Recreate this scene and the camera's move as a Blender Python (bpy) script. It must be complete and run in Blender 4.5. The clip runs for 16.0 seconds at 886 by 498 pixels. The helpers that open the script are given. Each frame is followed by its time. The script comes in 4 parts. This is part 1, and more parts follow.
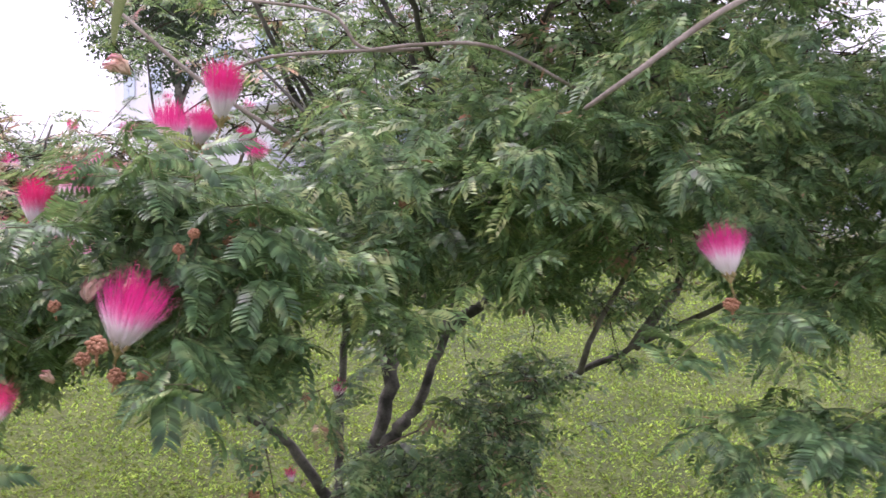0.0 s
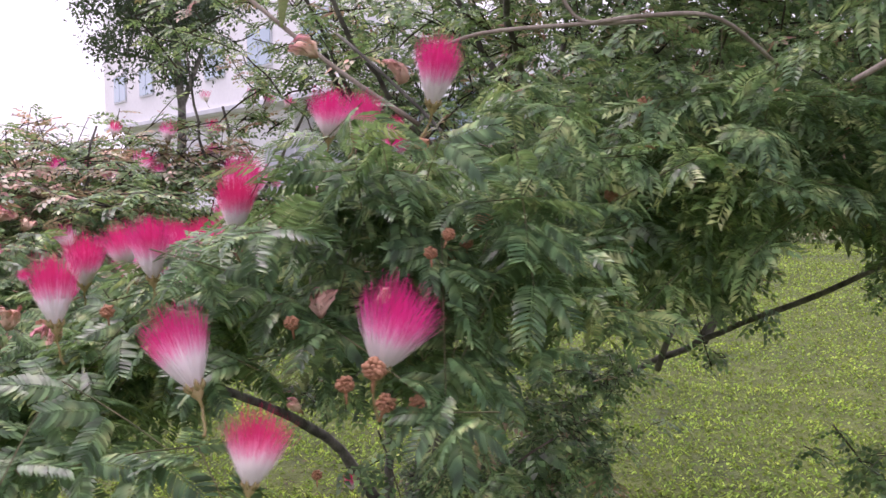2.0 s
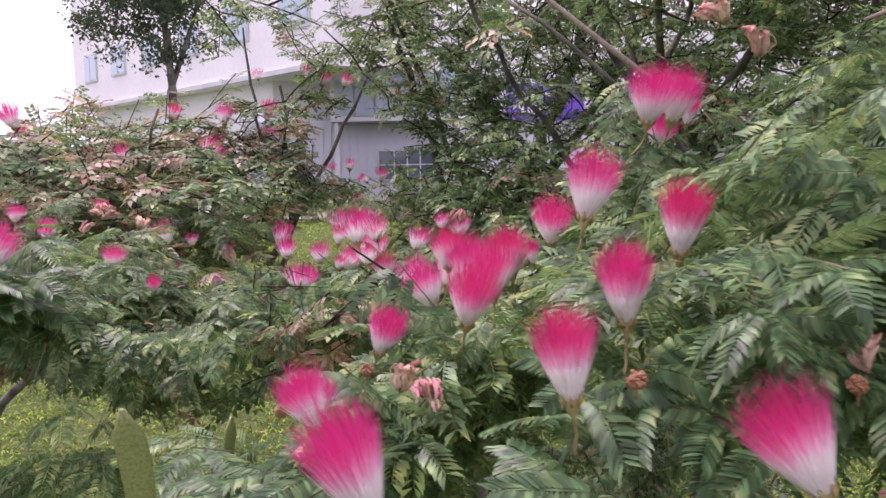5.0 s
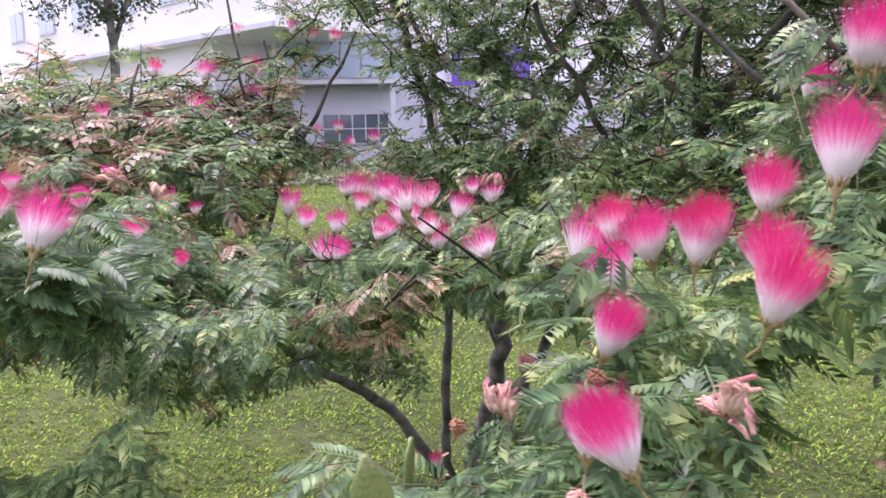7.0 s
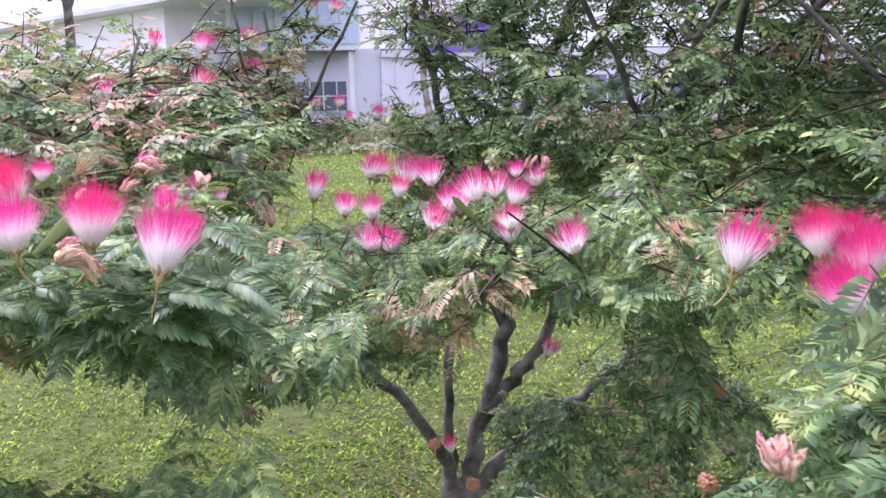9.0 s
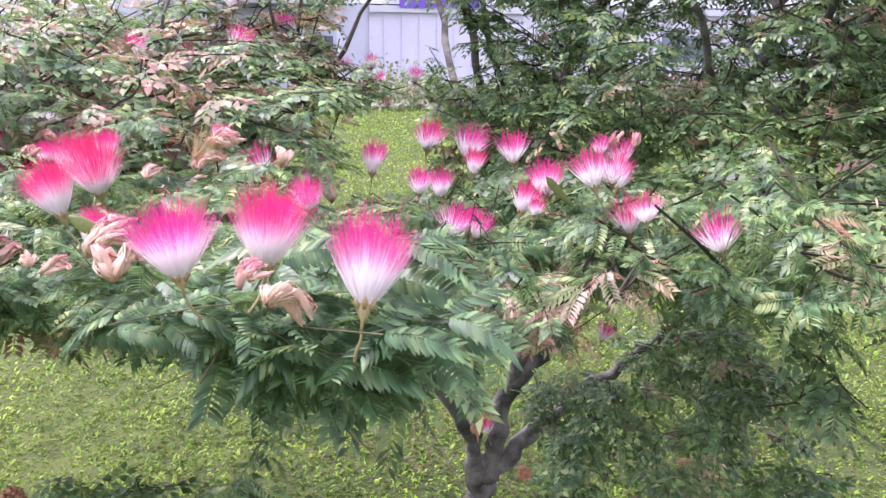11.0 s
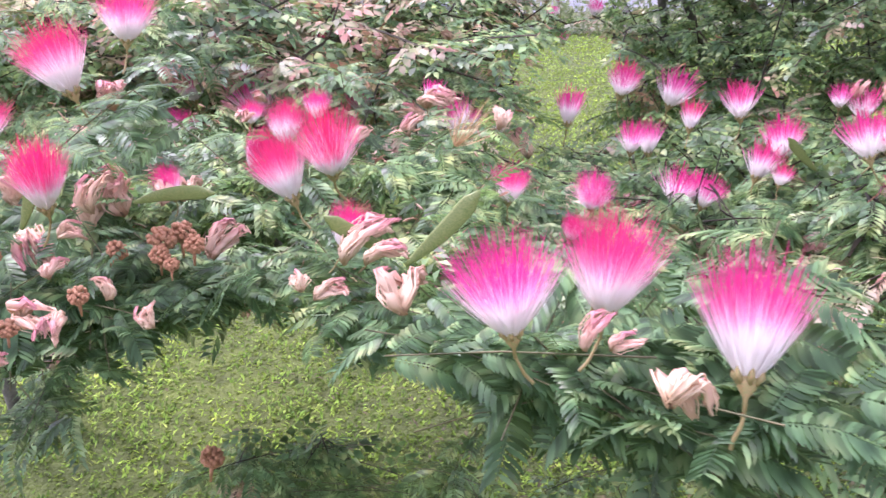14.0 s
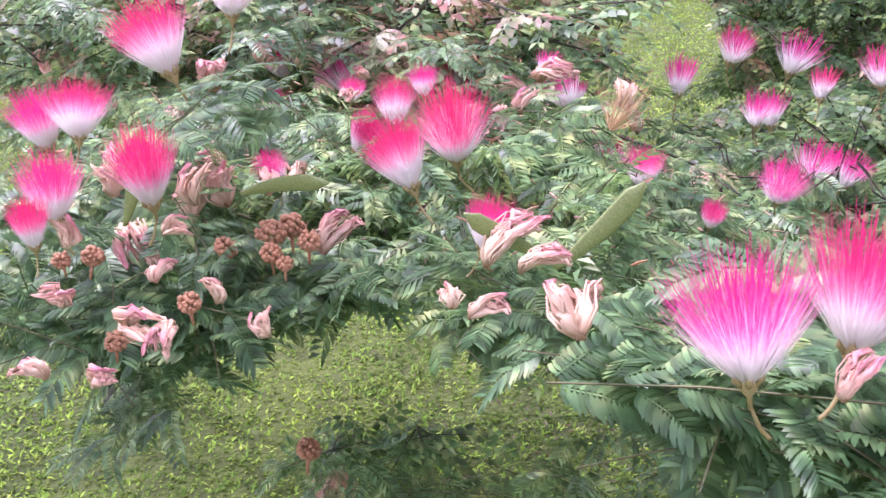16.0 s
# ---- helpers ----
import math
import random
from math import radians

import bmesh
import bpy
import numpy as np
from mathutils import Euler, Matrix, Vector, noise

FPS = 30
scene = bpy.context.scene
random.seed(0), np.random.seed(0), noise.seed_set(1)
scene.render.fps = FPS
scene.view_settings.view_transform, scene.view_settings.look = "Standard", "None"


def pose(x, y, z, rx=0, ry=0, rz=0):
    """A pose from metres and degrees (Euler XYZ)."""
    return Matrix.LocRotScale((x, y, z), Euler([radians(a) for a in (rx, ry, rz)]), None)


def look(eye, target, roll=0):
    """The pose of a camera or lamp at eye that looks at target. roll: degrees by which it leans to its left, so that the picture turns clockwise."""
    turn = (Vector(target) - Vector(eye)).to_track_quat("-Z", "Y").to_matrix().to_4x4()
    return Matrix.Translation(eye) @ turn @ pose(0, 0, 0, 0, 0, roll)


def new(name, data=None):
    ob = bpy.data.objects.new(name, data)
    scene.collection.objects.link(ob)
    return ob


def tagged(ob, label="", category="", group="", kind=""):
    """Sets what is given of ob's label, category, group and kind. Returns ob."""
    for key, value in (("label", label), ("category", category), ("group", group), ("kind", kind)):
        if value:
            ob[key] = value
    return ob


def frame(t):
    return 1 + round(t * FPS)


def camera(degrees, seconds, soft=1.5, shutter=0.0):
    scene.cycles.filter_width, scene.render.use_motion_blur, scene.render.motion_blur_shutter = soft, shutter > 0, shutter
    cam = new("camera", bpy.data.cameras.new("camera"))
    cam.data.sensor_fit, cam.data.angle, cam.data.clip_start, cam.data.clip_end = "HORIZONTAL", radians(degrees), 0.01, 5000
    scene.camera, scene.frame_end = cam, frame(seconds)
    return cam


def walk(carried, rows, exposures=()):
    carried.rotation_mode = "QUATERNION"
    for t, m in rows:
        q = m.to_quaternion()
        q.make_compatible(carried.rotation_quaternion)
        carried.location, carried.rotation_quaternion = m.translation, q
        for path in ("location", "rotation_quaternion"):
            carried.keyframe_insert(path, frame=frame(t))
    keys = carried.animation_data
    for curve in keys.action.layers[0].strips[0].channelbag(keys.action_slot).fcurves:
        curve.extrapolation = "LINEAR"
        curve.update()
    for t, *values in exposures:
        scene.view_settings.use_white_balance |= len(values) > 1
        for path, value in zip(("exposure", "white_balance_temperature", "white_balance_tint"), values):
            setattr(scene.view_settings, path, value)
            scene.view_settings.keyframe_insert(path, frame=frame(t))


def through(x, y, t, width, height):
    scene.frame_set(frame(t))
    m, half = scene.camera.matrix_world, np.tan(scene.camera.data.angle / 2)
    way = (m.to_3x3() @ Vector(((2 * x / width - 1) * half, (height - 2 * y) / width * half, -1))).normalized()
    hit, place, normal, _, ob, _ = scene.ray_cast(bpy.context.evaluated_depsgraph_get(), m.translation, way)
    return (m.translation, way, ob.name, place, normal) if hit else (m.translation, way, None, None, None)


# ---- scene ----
cam = camera(55.5, 16.0, soft=1.5, shutter=0.4)
PATH = [
    (0, (0.014, 0.136, 1.404), (-0.012, 2.131, 1.26), 1.5),
    (0.5, (-0.028, 0.152, 1.401), (-0.084, 2.146, 1.253), -0.2),
    (1, (-0.076, 0.173, 1.4), (-0.137, 2.167, 1.252), -0.4),
    (1.5, (-0.127, 0.195, 1.399), (-0.158, 2.189, 1.249), -0.2),
    (2, (-0.178, 0.216, 1.398), (-0.187, 2.21, 1.244), -0.0),
    (2.5, (-0.224, 0.234, 1.401), (-0.232, 2.228, 1.244), -0.2),
    (3, (-0.274, 0.259, 1.406), (-0.272, 2.253, 1.248), -0.1),
    (3.5, (-0.324, 0.283, 1.412), (-0.318, 2.276, 1.243), -0.2),
    (4, (-0.373, 0.307, 1.417), (-0.365, 2.298, 1.225), -0.4),
    (4.5, (-0.424, 0.338, 1.418), (-0.402, 2.328, 1.217), -0.8),
    (4.7, (-0.445, 0.349, 1.418), (-0.414, 2.338, 1.213), -0.9),
    (6.8, (-0.612, 0.486, 1.41), (-0.437, 2.457, 1.122), -1.1),
    (7, (-0.626, 0.497, 1.412), (-0.442, 2.466, 1.114), -1.0),
    (7.5, (-0.664, 0.52, 1.419), (-0.438, 2.481, 1.099), -1.0),
    (8, (-0.696, 0.543, 1.427), (-0.44, 2.498, 1.092), -1.2),
    (8.5, (-0.728, 0.565, 1.431), (-0.45, 2.513, 1.076), -0.9),
    (9, (-0.76, 0.587, 1.435), (-0.476, 2.531, 1.06), -1.0),
    (9.2, (-0.771, 0.598, 1.436), (-0.488, 2.541, 1.057), -1.4),
    (11.3, (-0.895, 0.729, 1.455), (-0.569, 2.641, 0.967), 0.5),
    (11.5, (-0.898, 0.723, 1.46), (-0.589, 2.635, 0.962), 0.2),
    (12, (-0.913, 0.741, 1.467), (-0.686, 2.661, 0.956), -0.2),
    (12.5, (-0.928, 0.764, 1.469), (-0.732, 2.677, 0.919), 0.1),
    (13, (-0.943, 0.787, 1.471), (-0.773, 2.688, 0.873), 0.2),
    (13.5, (-0.956, 0.809, 1.473), (-0.862, 2.71, 0.859), -0.3),
    (14, (-0.971, 0.835, 1.471), (-0.96, 2.732, 0.836), -0.8),
    (14.5, (-0.983, 0.857, 1.468), (-1.019, 2.746, 0.811), -1.0),
    (15, (-0.996, 0.877, 1.467), (-1.071, 2.757, 0.789), -1.2),
    (15.5, (-1.006, 0.892, 1.465), (-1.118, 2.765, 0.772), -1.6),
    (16, (-1.013, 0.899, 1.466), (-1.169, 2.768, 0.772), -2.6),
]
walk(cam, [(t, look(eye, target, roll)) for t, eye, target, roll in PATH], [(0.0, 0.72, 6150, 41), (1.5, 0.45, 6300, 41), (2.5, 0.42, 6350, 42), (4.5, 0.38, 6400, 44), (7.0, 0.78, 6050, 42), (9.0, 0.98, 5880, 40), (12.0, 1.22, 5880, 42), (16.0, 1.2, 5780, 43)])

# ---- light: a bright overcast sky with a wide, weak sun ----
SUN_TALL, SUN_TURN = radians(64), radians(-52)
world = bpy.data.worlds.new("overcast_sky")
scene.world = world
world.use_nodes = True
wn, wl = world.node_tree.nodes, world.node_tree.links
back = wn["Background"]
sky = wn.new("ShaderNodeTexSky")
sky.sky_type, sky.sun_disc = "NISHITA", False
sky.sun_elevation, sky.sun_rotation = SUN_TALL, SUN_TURN
sky.air_density, sky.dust_density = 1.0, 4.0
cloud = wn.new("ShaderNodeTexNoise")
cloud.inputs["Scale"].default_value, cloud.inputs["Detail"].default_value = 2.0, 4.0
deck = wn.new("ShaderNodeMixRGB")
deck.inputs[1].default_value, deck.inputs[2].default_value = (9.5, 9.8, 10.4, 1), (12.5, 12.6, 12.9, 1)
veil = wn.new("ShaderNodeMixRGB")
veil.inputs[0].default_value = 0.8
wl.new(cloud.outputs["Fac"], deck.inputs[0])
wl.new(sky.outputs[0], veil.inputs[1])
wl.new(deck.outputs[0], veil.inputs[2])
wl.new(veil.outputs[0], back.inputs["Color"])
back.inputs["Strength"].default_value = 0.105
sun = new("sun", bpy.data.lights.new("sun", "SUN"))
sun.data.energy, sun.data.angle, sun.data.color = 2.4, radians(16), (1.0, 0.96, 0.9)
sun.matrix_world = pose(0, 0, 8, 26, 0, -128)

# ---- materials ----


def material(name):
    m = bpy.data.materials.new(name)
    m.use_nodes = True
    return m, m.node_tree.nodes, m.node_tree.links, m.node_tree.nodes["Principled BSDF"]


def ramp(nodes, stops):
    r = nodes.new("ShaderNodeValToRGB")
    while len(r.color_ramp.elements) < len(stops):
        r.color_ramp.elements.new(0.5)
    for e, (at, colour) in zip(r.color_ramp.elements, stops):
        e.position, e.color = at, (*colour, 1)
    return r


def noise_tex(nodes, links, scale, detail=3.0, space="Object"):
    co, n = nodes.new("ShaderNodeTexCoord"), nodes.new("ShaderNodeTexNoise")
    n.inputs["Scale"].default_value, n.inputs["Detail"].default_value = scale, detail
    links.new(co.outputs[space], n.inputs["Vector"])
    return n


def mixed(nodes, links, a, b, fac, kind="MIX"):
    m = nodes.new("ShaderNodeMixRGB")
    m.blend_type = kind
    for socket, v in zip(m.inputs, (fac, a, b)):
        if isinstance(v, (int, float)):
            socket.default_value = v
        elif isinstance(v, tuple):
            socket.default_value = (*v, 1)
        else:
            links.new(v, socket)
    return m.outputs[0]


def bump(nodes, links, shader, height, strength, distance):
    b = nodes.new("ShaderNodeBump")
    b.inputs["Strength"].default_value, b.inputs["Distance"].default_value = strength, distance
    links.new(height, b.inputs["Height"])
    links.new(b.outputs[0], shader.inputs["Normal"])


def mottled(name, a, b, scale, fine, rough=0.7, depth=0.0, spread=(0.35, 0.65), metal=0.0, grit=0.25):
    """A surface with a broad blend of two colours, a fine grain and a relief."""
    m, n, l, s = material(name)
    broad, grain = noise_tex(n, l, scale), noise_tex(n, l, fine, 5.0)
    r = ramp(n, [(spread[0], a), (spread[1], b)])
    l.new(broad.outputs["Fac"], r.inputs[0])
    g = ramp(n, [(0.3, (1 - grit,) * 3), (0.7, (1 + grit * 0.7,) * 3)])
    l.new(grain.outputs["Fac"], g.inputs[0])
    l.new(mixed(n, l, r.outputs[0], g.outputs[0], 1.0, "MULTIPLY"), s.inputs["Base Color"])
    s.inputs["Roughness"].default_value, s.inputs["Metallic"].default_value = rough, metal
    if depth:
        bump(n, l, s, grain.outputs["Fac"], 0.6, depth)
    return m


def leafy(name, stops, clump, gloss=0.45, through=0.35, glow=(0.16, 0.26, 0.05), fine=40.0, each=(0.62, 1.34)):
    """Leaves: colour by leaf and by clump, small changes from leaflet to leaflet, some light passing through."""
    m, n, l, s = material(name)
    geo = n.new("ShaderNodeNewGeometry")
    own, broad = noise_tex(n, l, fine, 1.0), noise_tex(n, l, clump, 2.0)
    r = ramp(n, stops)
    l.new(own.outputs["Fac"], r.inputs[0])
    broad_r = ramp(n, [(0.3, (0.6, 0.65, 0.66)), (0.5, (1.0, 1.0, 1.0)), (0.72, (1.4, 1.3, 1.05))])
    l.new(broad.outputs["Fac"], broad_r.inputs[0])
    single = ramp(n, [(0.0, (each[0],) * 3), (1.0, (each[1],) * 3)])
    l.new(geo.outputs["Random Per Island"], single.inputs[0])
    colour = mixed(n, l, mixed(n, l, r.outputs[0], broad_r.outputs[0], 1.0, "MULTIPLY"), single.outputs[0], 1.0, "MULTIPLY")
    l.new(colour, s.inputs["Base Color"])
    s.inputs["Roughness"].default_value, s.inputs["Specular IOR Level"].default_value = gloss, 0.42
    tr, mx = n.new("ShaderNodeBsdfTranslucent"), n.new("ShaderNodeMixShader")
    l.new(mixed(n, l, colour, glow, 0.5), tr.inputs["Color"])
    mx.inputs[0].default_value = through
    l.new(s.outputs[0], mx.inputs[1])
    l.new(tr.outputs[0], mx.inputs[2])
    l.new(mx.outputs[0], n["Material Output"].inputs["Surface"])
    return m


def along(name, stops, rough=0.6, through=0.45, vary=0.06, stray=0.16):
    """A colour that changes along the object's own z axis, from 0 to 1, with small changes from head to head."""
    m, n, l, s = material(name)
    co, sep, info = n.new("ShaderNodeTexCoord"), n.new("ShaderNodeSeparateXYZ"), n.new("ShaderNodeObjectInfo")
    l.new(co.outputs["Object"], sep.inputs[0])
    geo, add = n.new("ShaderNodeNewGeometry"), n.new("ShaderNodeMath")
    add.operation = "MULTIPLY_ADD"
    add.inputs[1].default_value = stray
    l.new(geo.outputs["Random Per Island"], add.inputs[0])
    l.new(sep.outputs["Z"], add.inputs[2])
    r = ramp(n, stops)
    l.new(add.outputs[0], r.inputs[0])
    hue, shift = n.new("ShaderNodeHueSaturation"), n.new("ShaderNodeMapRange")
    shift.inputs["To Min"].default_value, shift.inputs["To Max"].default_value = 0.5 - vary * 0.5, 0.5 + vary * 0.5
    l.new(info.outputs["Random"], shift.inputs["Value"])
    l.new(shift.outputs[0], hue.inputs["Hue"])
    l.new(r.outputs[0], hue.inputs["Color"])
    l.new(hue.outputs[0], s.inputs["Base Color"])
    s.inputs["Roughness"].default_value = rough
    tr, mx = n.new("ShaderNodeBsdfTranslucent"), n.new("ShaderNodeMixShader")
    l.new(hue.outputs[0], tr.inputs["Color"])
    mx.inputs[0].default_value = through
    l.new(s.outputs[0], mx.inputs[1])
    l.new(tr.outputs[0], mx.inputs[2])
    l.new(mx.outputs[0], n["Material Output"].inputs["Surface"])
    return m


LEAF = leafy("feathery_leaf", [(0.28, (0.036, 0.083, 0.039)), (0.42, (0.095, 0.19, 0.082)), (0.55, (0.195, 0.33, 0.135)), (0.7, (0.41, 0.49, 0.21))], 6.0, 0.4, 0.4, (0.22, 0.34, 0.09), each=(0.42, 1.52))
YOUNG = leafy("young_leaf", [(0.25, (0.12, 0.19, 0.07)), (0.42, (0.25, 0.28, 0.13)), (0.55, (0.44, 0.36, 0.24)), (0.7, (0.5, 0.24, 0.2))], 6.0, 0.42, 0.3, (0.4, 0.2, 0.1))
TREE_LEAF = leafy("tree_leaf", [(0.3, (0.02, 0.045, 0.035)), (0.7, (0.06, 0.1, 0.06))], 1.2, fine=9.0)
BARK = mottled("grey_brown_bark", (0.045, 0.045, 0.036), (0.19, 0.185, 0.155), 16.0, 130.0, 0.9, 0.006)
TWIG = mottled("twig_bark", (0.02, 0.017, 0.011), (0.068, 0.054, 0.034), 20.0, 200.0, 0.85)
SHOOT = mottled("green_brown_shoot", (0.07, 0.085, 0.035), (0.17, 0.15, 0.075), 40.0, 300.0, 0.7)
PALE_TWIG = mottled("pale_twig_bark", (0.2, 0.17, 0.13), (0.36, 0.32, 0.26), 22.0, 240.0, 0.8)
FILAMENT = along("pink_white_filament", [(0.0, (0.88, 0.86, 0.8)), (0.44, (0.96, 0.93, 0.93)), (0.57, (0.9, 0.37, 0.6)), (0.71, (0.77, 0.068, 0.285)), (1.0, (0.67, 0.03, 0.165))], vary=0.025)
COROLLA = along("white_corolla", [(0.0, (0.62, 0.62, 0.42)), (0.15, (0.88, 0.86, 0.82)), (1.0, (0.9, 0.8, 0.82))], 0.5, 0.3, 0.0)
CALYX = mottled("calyx_green", (0.2, 0.24, 0.08), (0.36, 0.22, 0.1), 120.0, 500.0, 0.6)
WILTED = along("wilted_filament", [(0.0, (0.42, 0.26, 0.13)), (0.3, (0.8, 0.6, 0.44)), (0.55, (0.78, 0.48, 0.37)), (0.78, (0.68, 0.22, 0.32)), (1.0, (0.52, 0.08, 0.19))], 0.75, 0.2, 0.03, 0.1)
SCRAP = leafy("dried_scrap", [(0.3, (0.3, 0.13, 0.1)), (0.45, (0.5, 0.3, 0.2)), (0.6, (0.62, 0.48, 0.36)), (0.75, (0.6, 0.25, 0.3))], 9.0, 0.7, 0.3, (0.5, 0.3, 0.2))
BUD = mottled("bud_russet", (0.36, 0.16, 0.08), (0.52, 0.28, 0.15), 160.0, 700.0, 0.6, 0.0008)
POD = mottled("pod_green", (0.13, 0.2, 0.05), (0.24, 0.28, 0.09), 60.0, 300.0, 0.45)
TAN = mottled("dried_tan_filament", (0.4, 0.24, 0.11), (0.62, 0.42, 0.22), 90.0, 400.0, 0.85)
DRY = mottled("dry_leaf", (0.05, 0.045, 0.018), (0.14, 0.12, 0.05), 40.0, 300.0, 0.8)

# ---- mesh helpers ----


class Sheet:
    """Gathers vertices and faces of one mesh."""

    def __init__(self):
        self.v, self.f = [], []

    def add(self, verts, faces):
        k = len(self.v)
        self.v.extend(verts)
        self.f.extend(tuple(i + k for i in face) for face in faces)

    def tube(self, points, radii, sides=6, cap=True):
        pts = [Vector(p) for p in points]
        k, ring = len(self.v), []
        side = Vector((0.3, 0.8, 0.5))
        for i, p in enumerate(pts):
            d = (pts[min(i + 1, len(pts) - 1)] - pts[max(i - 1, 0)]).normalized()
            side = side - d * side.dot(d)
            if side.length < 1e-4:
                side = d.orthogonal()
            side.normalize()
            other = d.cross(side)
            for j in range(sides):
                a = 2 * math.pi * j / sides
                self.v.append(p + (side * math.cos(a) + other * math.sin(a)) * radii[i])
        for i in range(len(pts) - 1):
            for j in range(sides):
                a, b = k + i * sides + j, k + i * sides + (j + 1) % sides
                self.f.append((a, b, b + sides, a + sides))
        if cap:
            self.f.append(tuple(range(k + sides - 1, k - 1, -1)))
            self.f.append(tuple(range(k + (len(pts) - 1) * sides, k + len(pts) * sides)))

    def box(self, lo, hi):
        (a, b, c), (d, e, f) = lo, hi
        self.add([(a, b, c), (d, b, c), (d, e, c), (a, e, c), (a, b, f), (d, b, f), (d, e, f), (a, e, f)],
                 [(0, 3, 2, 1), (4, 5, 6, 7), (0, 1, 5, 4), (1, 2, 6, 5), (2, 3, 7, 6), (3, 0, 4, 7)])

    def mesh(self, name, mat, smooth=False):
        me = bpy.data.meshes.new(name)
        me.from_pydata([tuple(p) for p in self.v], [], self.f)
        me.materials.append(mat)
        if smooth:
            me.polygons.foreach_set("use_smooth", [True] * len(me.polygons))
        me.update()
        return me


def part(name, me, parent, label="", m=None, kind=""):
    ob = new(name, me)
    ob.parent = parent
    if m is not None:
        ob.matrix_local = m
    return tagged(ob, label, kind=kind)


def thing(name, label, category, m=None, group="", kind=""):
    ob = new(name)
    if m is not None:
        ob.matrix_world = m
    ob.empty_display_size = 0.1
    return tagged(ob, label, category, group, kind)


def big_mesh(name, verts, faces, mat):
    """One mesh from arrays: verts (n, 3); faces (m, 3) or (m, 4)."""
    me = bpy.data.meshes.new(name)
    n, k = faces.shape
    me.vertices.add(len(verts))
    me.vertices.foreach_set("co", verts.astype(np.float32).ravel())
    me.loops.add(n * k)
    me.loops.foreach_set("vertex_index", faces.astype(np.int32).ravel())
    me.polygons.add(n)
    me.polygons.foreach_set("loop_start", np.arange(0, n * k, k, dtype=np.int32))
    me.materials.append(mat)
    me.update(calc_edges=True)
    return me


def scatter(template, mats):
    """Copies of a template (verts, faces) under many 4 x 4 matrices, as arrays."""
    v, f = template
    out = np.einsum("kij,nj->kni", mats[:, :3, :3], v) + mats[:, None, :3, 3]
    faces = f[None] + (np.arange(len(mats)) * len(v))[:, None, None]
    return out.reshape(-1, 3), faces.reshape(-1, f.shape[1])


def smooth_line(points, n=5):
    """Points along a soft curve through the given ones."""
    p = [Vector(q) for q in points]
    p = [p[0] * 2 - p[1]] + p + [p[-1] * 2 - p[-2]]
    out = []
    for i in range(1, len(p) - 2):
        for k in range(n):
            t = k / n
            out.append(0.5 * (2 * p[i] + (p[i + 1] - p[i - 1]) * t + (2 * p[i - 1] - 5 * p[i] + 4 * p[i + 1] - p[i + 2]) * t * t
                              + (3 * p[i] - p[i - 1] - 3 * p[i + 1] + p[i + 2]) * t ** 3))
    return out + [p[-2]]


# ---- leaf of the shrub: one pair of feathers, about 55 mm each, of paired leaflets ----


def leaf_template(rng, pairs, droop, curl, fine=False, broad=1.0):
    verts, faces = [], []
    for side in (-1, 1):
        spread = radians(26 + rng.uniform(-6, 10)) * side
        length = 0.045 * rng.uniform(0.85, 1.12)
        turn = Matrix.Rotation(spread, 3, "Z")
        bend = droop * rng.uniform(0.7, 1.4)

        def spot(u, across, lift=0.0):
            y = 0.008 + length * u
            z = 0.004 * math.sin(u * 2.2) - bend * length * u * u + lift
            return turn @ Vector((across + side * curl * 0.009 * u * u, y, z))

        for i in range(pairs):
            u = (i + 0.6) / pairs
            size = 0.0142 * (0.5 + 0.55 * math.sin(math.pi * (0.1 + 0.66 * u))) * rng.uniform(0.93, 1.07)
            for w in (-1, 1):
                root, lean = spot(u, 0), radians(80 - 26 * u + rng.uniform(-5, 5))
                d = turn @ Vector((w * math.sin(lean), math.cos(lean), -0.1 - 0.22 * rng.random()))
                d.normalize()
                ahead = turn @ Vector((0, 1, -bend * u))
                half = 0.00165 * broad
                k = len(verts)
                mid = root + d * size * 0.55
                tip = root + d * size + ahead * 0.0026 - Vector((0, 0, 0.0018))
                if fine:
                    low = root + d * size * 0.2
                    far = root + d * size * 0.88 + ahead * 0.0015
                    verts += [root, low - ahead * half * 0.8, mid - ahead * half, far - ahead * half * 0.75, tip, far + ahead * half * 0.9, mid + ahead * half * 1.15, low + ahead * half * 0.8]
                    face = (k, k + 1, k + 2, k + 7), (k + 7, k + 2, k + 3, k + 6), (k + 6, k + 3, k + 4, k + 5)
                    faces += face if w > 0 else [f[::-1] for f in face]
                else:
                    verts += [root + d * 0.0005, root + d * size * 0.82 - ahead * half, tip + ahead * half * 0.5, root + d * size * 0.35 + ahead * half * 1.1]
                    faces.append((k, k + 1, k + 2, k + 3) if w > 0 else (k, k + 3, k + 2, k + 1))
        for a, b in ((0.0, 0.5), (0.5, 0.98)):
            k = len(verts)
            verts += [spot(a, -0.0006), spot(a, 0.0006), spot(b, 0.0005), spot(b, -0.0005)]
            faces.append((k, k + 1, k + 2, k + 3))
    k = len(verts)
    verts += [Vector((-0.0007, 0, 0)), Vector((0.0007, 0, 0)), Vector((0.0006, 0.009, 0)), Vector((-0.0006, 0.009, 0))]
    faces.append((k, k + 1, k + 2, k + 3))
    return np.array([tuple(p) for p in verts]), np.array(faces)


